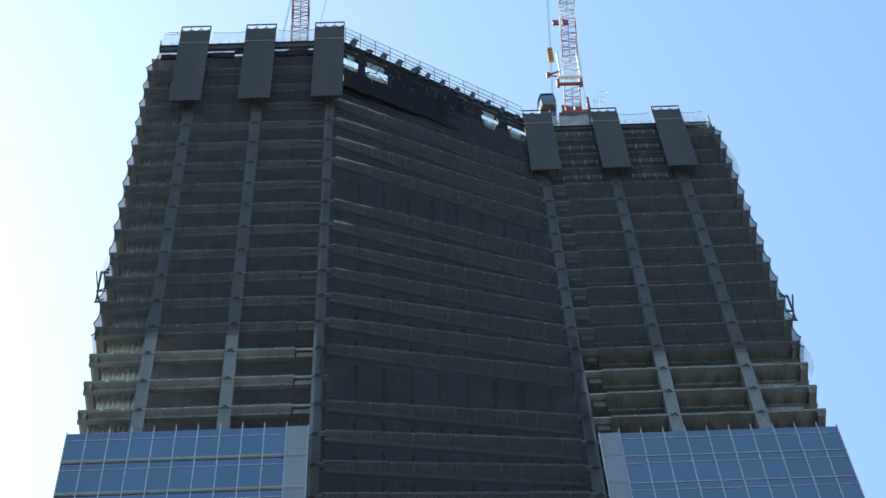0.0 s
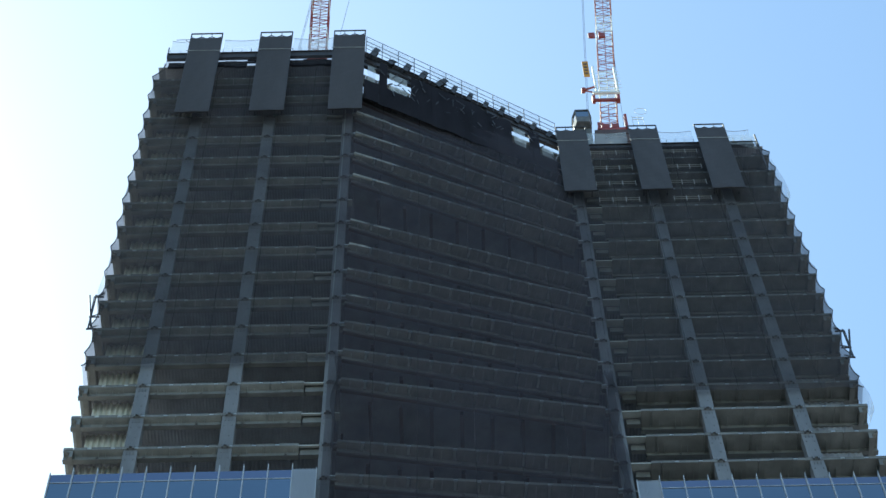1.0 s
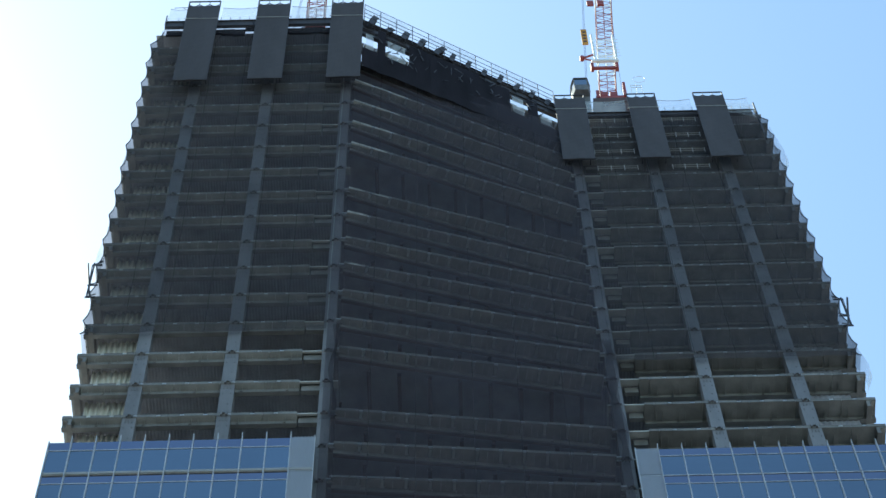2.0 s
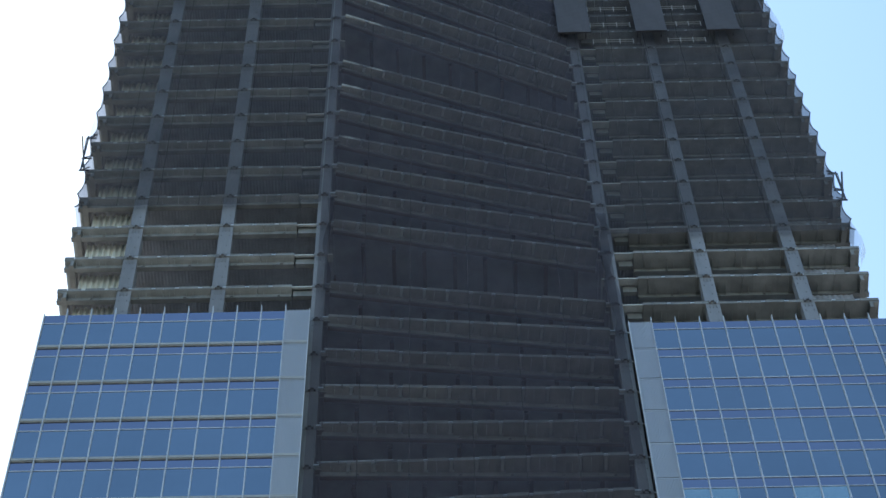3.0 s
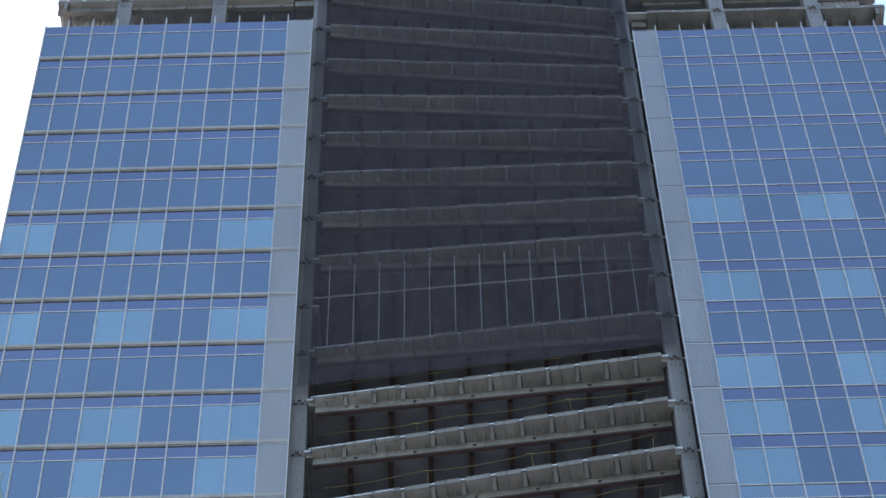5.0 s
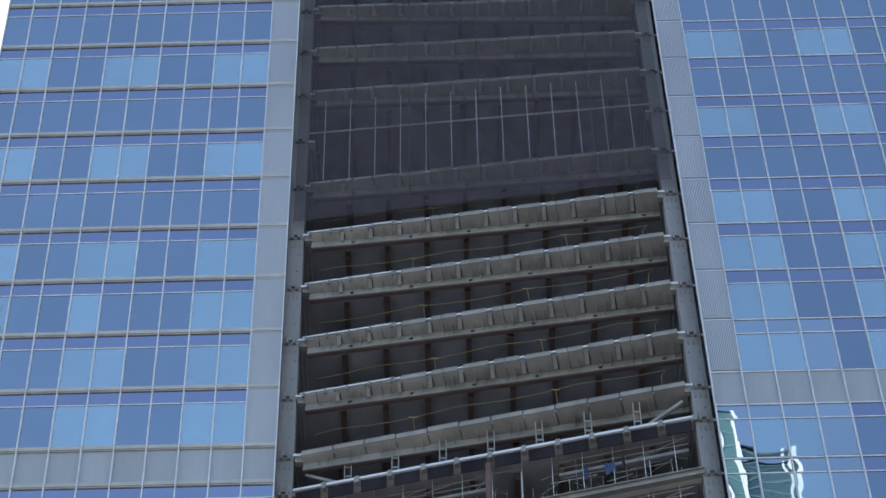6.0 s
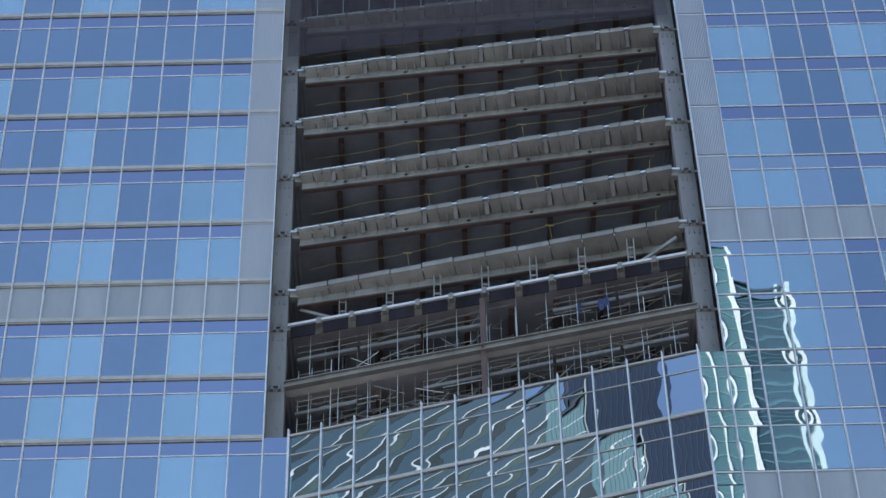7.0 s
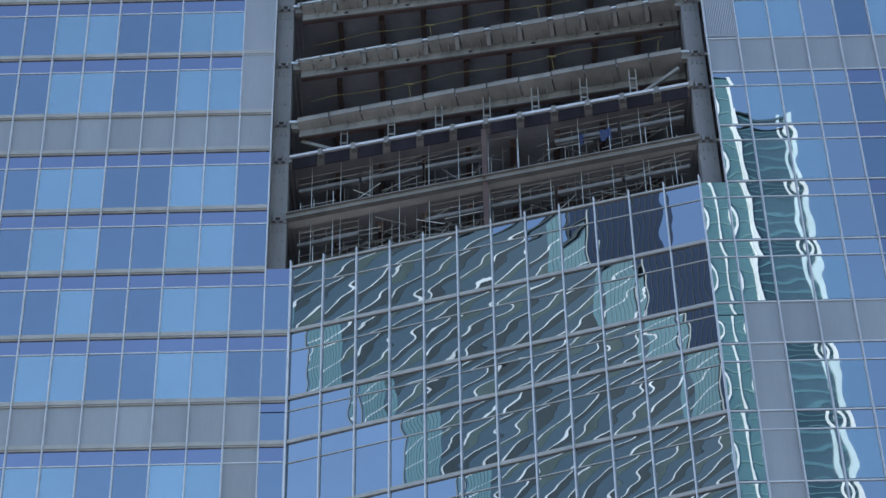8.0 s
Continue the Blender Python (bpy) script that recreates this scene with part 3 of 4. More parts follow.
# ---- steel in the recess over the glass ----
z13, z14, z15 = level(13), level(14), level(15)
for k in range(1, 8):
    p = left(MIDL, z13, 1.2).lerp(right(MIDR, z13, 1.2), k / 8)
    q = left(MIDL, z14, 1.2).lerp(right(MIDR, z14, 1.2), k / 8)
    bm = bmesh.new()
    m = Matrix.Translation(q)
    add_box(bm, -0.21, -0.15, -0.1, 0.14, 0, z13 - z14 - 0.5, m)
    add_box(bm, 0.15, 0.21, -0.1, 0.14, 0, z13 - z14 - 0.5, m)
    for h in (0.0, 0.7, 1.4):
        add_box(bm, -0.15, 0.15, 0.0, 0.04, h, h + 0.14, m)
    part("hanger_post", bm, STEEL, tower)
for top, t in ((left(1.6, z13 - 1.1, 1.3), 0.13), (right(-1.5, z13 - 1.0, 1.2), 0.88)):
    bm = bmesh.new()
    add_bar(bm, top, left(MIDL, z14, 1.2).lerp(right(MIDR, z14, 1.2), t), 0.13)
    part("brace", bm, STEEL, tower)
bm = bmesh.new()
m, size = along(left(0.9, z15, 0.9), right(-0.9, z15, 0.9))
add_box(bm, 0, size, -0.18, 0.18, 0.17, 0.22, m)
add_box(bm, 0, size, -0.18, 0.18, -0.22, -0.17, m)
add_box(bm, 0, size, -0.03, 0.03, -0.17, 0.17, m)
part("rim_girder", bm, STEEL, tower, "bare grey steel girder")
bm = bmesh.new()
c = left(MIDL, z13, 1.3).lerp(right(MIDR, z13, 1.3), 0.5)
add_box(bm, -0.14, 0.14, -0.14, 0.14, level(17) - z14, -0.5, Matrix.Translation(left(MIDL, z14, 1.0).lerp(right(MIDR, z14, 1.0), 0.49)))
part("post", bm, RUST, tower, "red-brown primed steel post")
# tall glazing rods in the double-height storeys
for n in NO_MIDDLE[2:]:
    za, zb = level(n + 1), level(n - 1) - 0.9
    for k in range(13):
        bm = bmesh.new()
        u = (k + 0.4) / 13
        p, q = left(MIDL, za, 0.75).lerp(right(MIDR, za, 0.75), u), left(MIDL, zb, 0.75).lerp(right(MIDR, zb, 0.75), u)
        add_bar(bm, p, q, 0.033)
        part("hanger_rod", bm, ZINC, tower)
    m, size = along(left(1, level(n) + 0.4, 0.8), right(-1, level(n) + 0.4, 0.8))
    bm = bmesh.new()
    add_box(bm, 0, size, -0.06, 0.06, -0.09, 0.09, m)
    part("transom", bm, STEEL, tower)
for n in range(8, 13):
    bm = bmesh.new()
    z = level(n)
    points = []
    for k in range(33):
        u = k / 32
        points.append(left(2, z, 2.2).lerp(right(-2, z, 2.2), u) + Vector((0, 0, -1.35 - 0.25 * abs(math.sin(u * 9 + n)) - 0.3 * (1 - u))))
    points += [points[-1] + Vector((-0.3, 0, -0.4)), points[-1] + Vector((-0.35, 0, -1.3))]
    add_tube(bm, points, 0.022)
    for k in (9 + n % 3, 20 + n % 5):
        add_bar(bm, points[k] + Vector((0, 0, 0.1)), points[k] + Vector((0.12, 0, -1.1)), 0.02, 0, 5)
        add_bar(bm, points[k] + Vector((-0.25, 0, 0.02)), points[k] + Vector((0.25, 0, -0.02)), 0.06, 0, 6)
    tagged(part("site_cable", bm, YELLOW), "yellow site cable slung under an open floor", "cable", "cables under the floors")

# ---- scaffold in the recess ----
scaffold = thing("hanging_scaffold", "galvanised hanging scaffold with decks, rails and rods", "scaffold")
for row, (n0, drop) in enumerate(((14, 1.8), (14, 3.3), (15, 1.4), (15, 3.0), (16, 1.2), (15, 2.3), (16, 0.3))):
    z = level(n0) - drop
    back = 1.6 + 0.9 * (row % 2)
    p, q = left(1.4, z, back), right(-1.4, z, back)
    for j in range(6):
        if (j + row) % 7 == 3:
            continue
        a, b = p.lerp(q, j / 6 + 0.004), p.lerp(q, (j + 1) / 6 - 0.004)
        bm = bmesh.new()
        m, size = along(a, b)
        add_box(bm, 0, size, 0, 0.3, -0.05, 0.0, m)
        add_box(bm, 0, size, -0.03, 0.02, -0.02, 0.16, m)
        part("scaffold_deck", bm, WORN, scaffold)
        bm = bmesh.new()
        for h in (0.5, 0.95):
            add_bar(bm, a + Vector((0, 0, h)), b + Vector((0, 0, h)), 0.03, 0, 5)
        if (j + row) % 2:
            add_bar(bm, a + Vector((0, 1.4, -0.6)), b + Vector((0, 1.4, 1.3)), 0.03, 0, 5)
            add_bar(bm, a, b + Vector((0, 0, 1.0)), 0.025, 0, 5)
            add_bar(bm, b + Vector((0, 0.6, 0)), a + Vector((0, 0.6, 1.0)), 0.025, 0, 5)
        part("guard_rail", bm, STEEL, scaffold)
for k in range(13):
    u = (k + 0.5) / 13
    bm = bmesh.new()
    p, q = left(1.4, level(14) - 0.3, 1.55).lerp(right(-1.4, level(14) - 0.3, 1.55), u), left(1.4, level(17), 1.55).lerp(right(-1.4, level(17), 1.55), u)
    add_bar(bm, q, p, 0.018, 0, 5)
    part("scaffold_rod", bm, ZINC, scaffold)
    bm = bmesh.new()
    off = Vector((random.uniform(-0.5, 0.5), 2.4, 0))
    add_bar(bm, q + off, p + off, 0.035, 0, 5)
    add_bar(bm, q + off + Vector((0, 0, 2)), p + off * 1.5 + Vector((1.7, 0, -1.5)), 0.03, 0, 5)
    part("scaffold_standard", bm, STEEL, scaffold)
for k in range(34):
    u = (k + random.uniform(0.2, 0.8)) / 34
    top, low = level(14) - random.uniform(0.4, 2.5), level(16) - random.uniform(-2.5, 3.0)
    back = random.uniform(1.3, 2.6)
    bm = bmesh.new()
    add_bar(bm, left(1.4, low, back).lerp(right(-1.4, low, back), u), left(1.4, top, back).lerp(right(-1.4, top, back), u), random.uniform(0.014, 0.026), 0, 5)
    part("scaffold_rod", bm, random.choice((ZINC, STEEL, STEEL)), scaffold)
for k in range(46):
    u, w = random.uniform(0.0, 0.85), random.uniform(0.06, 0.16)
    z = level(14) - random.uniform(0.8, 9.0)
    back = random.uniform(1.3, 2.8)
    bm = bmesh.new()
    p, q = left(1.4, z, back).lerp(right(-1.4, z, back), u), left(1.4, z, back).lerp(right(-1.4, z, back), min(1.0, u + w))
    add_bar(bm, p, q, random.uniform(0.018, 0.034), 0, 5)
    part("ledger_tube", bm, random.choice((ZINC, STEEL, WORN)), scaffold)
for k in range(130):
    u, w = random.uniform(0.02, 0.9), random.uniform(0.03, 0.1)
    n0, n1 = random.uniform(14.3, 16.2), random.uniform(-0.35, 0.35)
    back = random.uniform(1.4, 3.6)
    z = level(14) - (n0 - 14) * H2
    p = left(1.4, z, back).lerp(right(-1.4, z, back), u)
    q = left(1.4, z + n1 * H2, back).lerp(right(-1.4, z + n1 * H2, back), u + w)
    bm = bmesh.new()
    add_bar(bm, p, q, random.uniform(0.018, 0.03), 0, 5)
    part("slanting_tube", bm, random.choice((STEEL, STEEL, WORN, WORN, ZINC)), scaffold)
bm = bmesh.new()
p, q = left(2, level(15) + 2.0, 1.5), right(-2, level(15) + 2.0, 1.5)
for k, (u, w) in enumerate(((0.745, 0.012), (0.80, 0.03))):
    m, size = along(p.lerp(q, u), p.lerp(q, u + w))
    steps = 6
    tops = [bm.verts.new(m @ Vector((size * i / steps, 0.05 * math.sin(i * 2.1), 0.35 + 0.06 * math.sin(i * 1.7)))) for i in range(steps + 1)]
    lows = [bm.verts.new(m @ Vector((size * i / steps, 0.15 + 0.06 * math.cos(i * 2.4), -0.25 - 0.12 * math.sin(i * 1.3)))) for i in range(steps + 1)]
    for i in range(steps):
        bm.faces.new((tops[i], tops[i + 1], lows[i + 1], lows[i]))
part("tarpaulin", bm, BLUETARP, scaffold, "crumpled blue tarpaulin")

# ---- netting ----
def net_sheet(label, spot, levels, count, sag, material=NET, name="safety_net"):
    """A net tied at each floor and slack between; spot(u, z, out) gives its place."""
    ob = thing(name, label, "safety net", "site nets")
    rows = []
    for n0, n1 in zip(levels, levels[1:]):
        for j in range(5):
            t = j / 5
            rows.append((level(n0) + (level(n1) - level(n0)) * t, math.sin(math.pi * t)))
    rows.append((level(levels[-1]), 0))
    strips = max(1, count // 4)
    for k in range(strips):
        bm = bmesh.new()
        grid = []
        for z, s in rows:
            line = []
            first, last = k * count // strips, (k + 1) * count // strips
            for i in list(range(first, last + 1)) + ([last + 0.07] if k < strips - 1 else []):
                slack = sag * s * (0.7 + 0.5 * noise.noise((i * 0.7, z * 0.3, 0))) + 0.12 * noise.noise((i * 0.5, z * 0.2, 5))
                line.append(bm.verts.new(spot(i / count, z, slack + 0.006 * (k % 2))))
            grid.append(line)
        for a, b in zip(grid, grid[1:]):
            for i in range(len(a) - 1):
                bm.faces.new((a[i], a[i + 1], b[i + 1], b[i])).smooth = True
        part("net_strip", bm, material, ob)
    return ob


net_sheet("black safety net stretched over the recess", lambda u, z, s: left(0.3, z, 0.35 - 0.0 + s).lerp(right(-0.4, z, 0.35 + s), u), [8.85] + list(range(8, -16, -1)) + [-15.5], 26, 0.22)
FLOORS = [-3.55] + list(range(-4, -17, -1))


def hem(u, s, edge):
    """How far the net's outer border is drawn in between two floors."""
    return 1.6 * max(s, 0.0) * max(0.0, 1 - abs(u - edge) * 9)


def drawn_in(z):
    """The nets lean inwards to the roof corners over the last storey."""
    return 1.1 * max(0.0, z - level(-16)) / H


def over_west(u, z, s):
    return left(TIPW - 0.1 + (0.3 - TIPW) * u + hem(u, s, 0) + (1 - u) * drawn_in(z), z, 0.5 + s)


def over_east(u, z, s):
    return right(-0.4 + (TIPE + 0.5) * u - hem(u, s, 1) - u * drawn_in(z), z, 0.5 + s)


net_sheet("black safety net over the open floors of a wing", over_west, FLOORS + [-16.95], 24, 0.25, NET_WING)
net_sheet("black safety net over the open floors of a wing", over_east, FLOORS + [-16.6], 24, 0.25, NET_WING)
net_sheet("black safety net round the outer end of a wing", lambda u, z, s: left(TIPW - 0.08 + 1.6 * s + drawn_in(z), z, 0.5 + s + 20 * u), FLOORS + [-16.8], 6, 0.25, NET_WING)
net_sheet("black safety net round the outer end of a wing", lambda u, z, s: right(TIPE + 0.08 - 1.6 * s - drawn_in(z), z, 0.5 + s + 20 * u), FLOORS + [-16.8], 6, 0.25, NET_WING)
for spot, u in ((over_west, 0.0), (over_east, 1.0)):
    bm = bmesh.new()
    points = []
    for n0, n1 in zip(FLOORS, FLOORS[1:] + [-17]):
        for j in range(4):
            points.append(spot(u, level(n0) + (level(n1) - level(n0)) * j / 4, 0.2 * math.sin(math.pi * j / 4)))
    add_tube(bm, points, 0.055)
    tagged(part("hem_rope", bm, DARK), "dark rope along the border of a safety net", "rope", "net ropes")
for side, tip, za, zb, bulge in ((right, TIPE, -15.6, -13.1, 0.9), (right, TIPE, -4.0, -2.7, 0.7), (left, TIPW, -7.2, -5.8, -0.5)):
    bm = bmesh.new()
    rows = []
    for j in range(13):
        t = j / 12
        z = level(0) - H * (za + (zb - za) * t)
        rows.append([bm.verts.new(side(tip + bulge * math.sin(math.pi * t ** 1.6) * (1 - abs(i - 1) * 0.45), z, 0.5 + 0.9 * i)) for i in range(3)])
    for a, b in zip(rows, rows[1:]):
        for i in range(2):
            bm.faces.new((a[i], a[i + 1], b[i + 1], b[i])).smooth = True
    tagged(part("loose_sheet", bm, VEIL), "loose pale sheeting bellying out from a floor edge", "sheeting", "loose sheets")

def gathered(side, a, n0, n1, wide, label):
    """A net bunched into folds beside a corner column."""
    bm = bmesh.new()
    rows = []
    steps = 24
    for j in range(steps + 1):
        t = j / steps
        z = level(0) - H * (n0 + (n1 - n0) * t)
        pinch = 0.35 + 0.65 * abs(math.sin(t * math.pi * 2.5 + a))
        rows.append([bm.verts.new(side(a + wide * pinch * (i / 10 - 0.5) + 0.15 * math.sin(t * 9), z, 0.2 + 0.13 * math.sin(i * 2.2 + t * 5))) for i in range(11)])
    for p, q in zip(rows, rows[1:]):
        for i in range(10):
            bm.faces.new((p[i], p[i + 1], q[i + 1], q[i])).smooth = True
    tagged(part("gathered_net", bm, NET), label, "safety net", "gathered nets")


gathered(right, -0.75, -4.3, 0.4, 1.1, "black net bunched in folds beside a corner column")
gathered(left, 1.0, -3.6, -0.6, 0.5, "black net bunched in folds beside a corner column")

# ---- protection screens at the top ----
def screen(side, slope, a0, a1, zlow, ztop):
    w, h = a1 - a0, (ztop - zlow) * math.sqrt(1 + slope * slope)
    ob = thing("protection_screen", "tall charcoal mesh screen hung over the top floors", "screen", "protection screens", at=(0, 0, 0))
    ob.matrix_basis = Matrix.Translation(side(a0, zlow, -0.6)) @ Matrix.Rotation(-math.atan(slope), 4, "X")
    bm = bmesh.new()
    for j in range(16):
        for i in range(4):
            y = lambda p, q: 0.03 * math.sin(p * 2.3 + q) + 0.02 * noise.noise((p, q, a0))
            v = [bm.verts.new((w * p / 4, y(p, q), (h - 1.3) * q / 16)) for p, q in ((i, j), (i + 1, j), (i + 1, j + 1), (i, j + 1))]
            bm.faces.new(v)
    bmesh.ops.remove_doubles(bm, verts=bm.verts, dist=0.001)
    part("mesh_sheet", bm, SCREEN, ob)
    bm = bmesh.new()
    for x in (0, w):
        add_bar(bm, (x, 0.1, 0), (x, 0.1, h), 0.085)
    for x in (w * 0.33, w * 0.66):
        add_bar(bm, (x, 0.12, h - 1.6), (x, 0.12, h), 0.04)
    for z in (0.05, h * 0.35, h * 0.7, h - 1.25, h):
        add_bar(bm, (0, 0.1, z), (w, 0.1, z), 0.085)
    for k in range(6):
        x = w * k / 6
        add_bar(bm, (x, 0.12, h - (1.2 if k % 2 else 0.75)), (x + w / 6, 0.12, h - (0.75 if k % 2 else 1.2)), 0.045)
    part("screen_frame", bm, DARK, ob, "dark steel tube frame")
    bm = bmesh.new()
    add_bar(bm, (-0.2, -0.06, h * 0.76), (w + 0.2, -0.06, h * 0.755), 0.03, 0, 5)
    part("tie_rope", bm, ZINC, ob)
    for x in (0.3, w - 0.3):
        for z in (2.0, 6.0, 10.5):
            bm = bmesh.new()
            add_bar(bm, (x, 0.1, z), (x, 1.5, z), 0.07)
            part("fixing_arm", bm, DARK, ob)
    return ob


for a0, a1 in ((-16.15, -12.95), (-8.95, -5.7), (-1.34, 1.83)):
    screen(left, SL, a0, a1, 221.7, 240.15)
for a0, a1 in ((-2.05, 1.0), (5.5, 8.4), (12.42, 15.45)):
    screen(right, SR, a0, a1, 219.9, 238.2)

# ---- roof edge ----
def roof_guard(side, a0, a1, z, top, label):
    ob = thing("roof_guard", label, "guard rail", "roof guards")
    k, count = 0, max(2, round((a1 - a0) / 0.9))
    for k in range(count + 1):
        bm = bmesh.new()
        p = side(a0 + (a1 - a0) * k / count, z, 0.75)
        add_bar(bm, p, p + Vector((0, 0, 1.15)), 0.04)
        part("post", bm, DARK, ob)
    bm = bmesh.new()
    p, q = side(a0, z, 0.75), side(a1, z, 0.75)
    add_bar(bm, p + Vector((0, 0, 0.1)), q + Vector((0, 0, 0.1)), 0.05)
    part("rail", bm, DARK, ob)
    bm = bmesh.new()
    prev = None
    for k in range(9):
        t = k / 8
        r = p.lerp(q, t) + Vector((0, 0, top - z - 0.35 * math.sin(math.pi * t)))
        if prev is not None:
            add_bar(bm, prev, r, 0.03, 0, 5)
        prev = r
    part("wire", bm, DARK, ob)
    bm = bmesh.new()
    low = [bm.verts.new(p.lerp(q, k / 8) + Vector((0, -0.05, 0.0))) for k in range(9)]
    high = [bm.verts.new(p.lerp(q, k / 8) + Vector((0, -0.05, top - z - 0.35 * math.sin(math.pi * k / 8)))) for k in range(9)]
    for k in range(8):
        bm.faces.new((low[k], low[k + 1], high[k + 1], high[k]))
    part("clear_net", bm, VEIL, ob, "thin clear netting")
    return ob


zr, ze = 238.0, 235.9
for a0, a1 in ((-18.4, -16.2), (-12.9, -9.0), (-5.7, -1.4)):
    roof_guard(left, a0, a1, zr, zr + 3.8, "dark posts and clear netting along the roof edge")
for a0, a1 in ((1.1, 5.4), (8.5, 12.3), (15.5, 18.3)):
    roof_guard(right, a0, a1, ze, ze + 3.2, "dark posts and clear netting along the roof edge")

pole = thing("corner_mast", "dark steel mast with slung clear sheeting at a roof corner", "mast", "roof guards")
bm = bmesh.new()
add_bar(bm, right(ROOFE + 0.4, level(-15) - 0.5, 0.7), right(ROOFE + 0.4, ze + 2.0, 0.7), 0.1)
part("post", bm, DARK, pole)
for z in (level(-15), level(-16), ze):
    bm = bmesh.new()
    add_bar(bm, right(ROOFE - 0.7, z, 0.7), right(ROOFE + 0.4, z, 0.7), 0.06)
    part("arm", bm, DARK, pole)
bm = bmesh.new()
v = [bm.verts.new(p) for p in (right(ROOFE - 2.6, ze + 2.2, 0.72), right(ROOFE - 2.6, ze - 0.2, 0.72), right(ROOFE + 0.4, ze - 2.5, 0.72), right(ROOFE + 0.4, ze + 1.7, 0.72), right(ROOFE - 1.2, ze + 2.3, 0.72))]
bm.faces.new(v)
part("clear_net", bm, VEIL, pole)
pole = thing("corner_pole", "thin scaffold poles at a roof corner", "pole", "roof guards")
bm = bmesh.new()
add_bar(bm, left(-17.9, zr + 3.0, 0.5), left(-13.5, zr + 3.15, 0.5), 0.035, 0, 5)
part("tube", bm, DARK, pole)
bm = bmesh.new()
add_bar(bm, left(-17.0, zr + 3.0, 0.5), left(-16.0, zr + 1.6, 0.5), 0.03, 0, 5)
part("tube", bm, DARK, pole)
bm = bmesh.new()
add_bar(bm, left(-18.5, zr - 1.0, 0.6), left(-18.5, zr + 1.3, 0.6), 0.07, 0, 5)
part("tube", bm, DARK, pole)

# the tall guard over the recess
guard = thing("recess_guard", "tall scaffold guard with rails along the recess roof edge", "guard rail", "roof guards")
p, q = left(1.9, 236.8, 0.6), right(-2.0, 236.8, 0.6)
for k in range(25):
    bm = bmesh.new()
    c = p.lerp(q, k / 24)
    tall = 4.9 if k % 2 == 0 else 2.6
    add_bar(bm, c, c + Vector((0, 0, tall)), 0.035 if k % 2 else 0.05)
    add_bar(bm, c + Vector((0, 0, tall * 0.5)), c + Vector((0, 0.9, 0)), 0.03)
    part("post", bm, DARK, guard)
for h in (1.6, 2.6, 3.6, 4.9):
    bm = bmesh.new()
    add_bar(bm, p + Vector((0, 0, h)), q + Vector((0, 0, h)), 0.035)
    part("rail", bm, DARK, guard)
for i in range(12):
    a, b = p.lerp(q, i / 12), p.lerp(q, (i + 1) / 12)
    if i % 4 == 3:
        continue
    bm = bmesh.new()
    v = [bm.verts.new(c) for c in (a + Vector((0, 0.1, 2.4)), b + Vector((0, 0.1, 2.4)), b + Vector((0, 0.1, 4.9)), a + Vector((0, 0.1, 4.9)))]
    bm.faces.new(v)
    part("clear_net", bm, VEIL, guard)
for k in range(12):
    t = (k + 0.35) / 12
    c = p.lerp(q, t)
    m, _ = along(p, q)
    m = Matrix.Translation(c + Vector((0, 0, -0.2))) @ m.to_3x3().to_4x4() @ pose(0, 0, 0, random.uniform(-8, 8), random.uniform(10, 26), 0)
    big = 1.05 if k < 5 else 0.85
    bm = bmesh.new()
    add_box(bm, -0.3 * big, 0.3 * big, -0.25, -0.2, 0, 2.3 * big, m)
    add_box(bm, -0.3 * big, 0.3 * big, 0.2, 0.25, 0, 2.3 * big, m)
    add_box(bm, -0.03, 0.03, -0.2, 0.2, 0, 2.3 * big, m)
    add_box(bm, -0.34 * big, 0.34 * big, -0.3, 0.3, 1.2 * big, 1.26 * big, m)
    tagged(part("column_stub", bm, DARK), "dark steel column stub standing on the roof girder", "column stub", "column stubs")
# added dark sheets that keep sky out, and clear sheets, under the roof girder
def recess_sheet(t0, t1, za, zb, material, name, label, category, group):
    bm = bmesh.new()
    spot = lambda t, n: left(1.9, level(0) - n * H, 0.3).lerp(right(-2.0, level(0) - n * H, 0.3), t)
    count = max(2, round((t1 - t0) * 30))
    grid = [[bm.verts.new(spot(t0 + (t1 - t0) * i / count, za + (zb - za) * j / 3) + Vector((0, 0.1 * noise.noise((i * 0.9, j * 0.9, t0 * 9)), 0))) for i in range(count + 1)] for j in range(4)]
    for j in range(3):
        for i in range(count):
            bm.faces.new((grid[j][i], grid[j][i + 1], grid[j + 1][i + 1], grid[j + 1][i])).smooth = True
    tagged(part(name, bm, material), label, category, group)


GAPS = ((0.005, 0.075, -16.35), (0.115, 0.235, -16.45), (0.755, 0.845, -16.5), (0.9, 0.99, -16.15))
edges = [0.0, 0.075, 0.115, 0.235, 0.27, 0.34, 0.4, 0.47, 0.53, 0.6, 0.66, 0.72, 0.755, 0.845, 0.9, 1.0]
for t0, t1 in zip(edges, edges[1:]):
    open_part = [g for g in GAPS if g[0] <= t0 + 0.006 and t1 <= g[1] + 0.011]
    top = (-15.55 if t0 < 0.5 else -15.45) if open_part else -16.85 + random.uniform(-0.05, 0.12)
    recess_sheet(t0, t1, top, -14.65 + random.uniform(0.0, 0.15), FLATBLACK, "sky_block_board", "dark sheet added under the roof girder to keep sky out", "hoarding", "boards under the roof")
for t0, t1, top in GAPS:
    recess_sheet(t0 + 0.01, t1 - 0.02, top, -15.5, VEIL, "loose_sheet", "creased clear sheeting in a gap under the roof", "sheeting", "loose sheets")
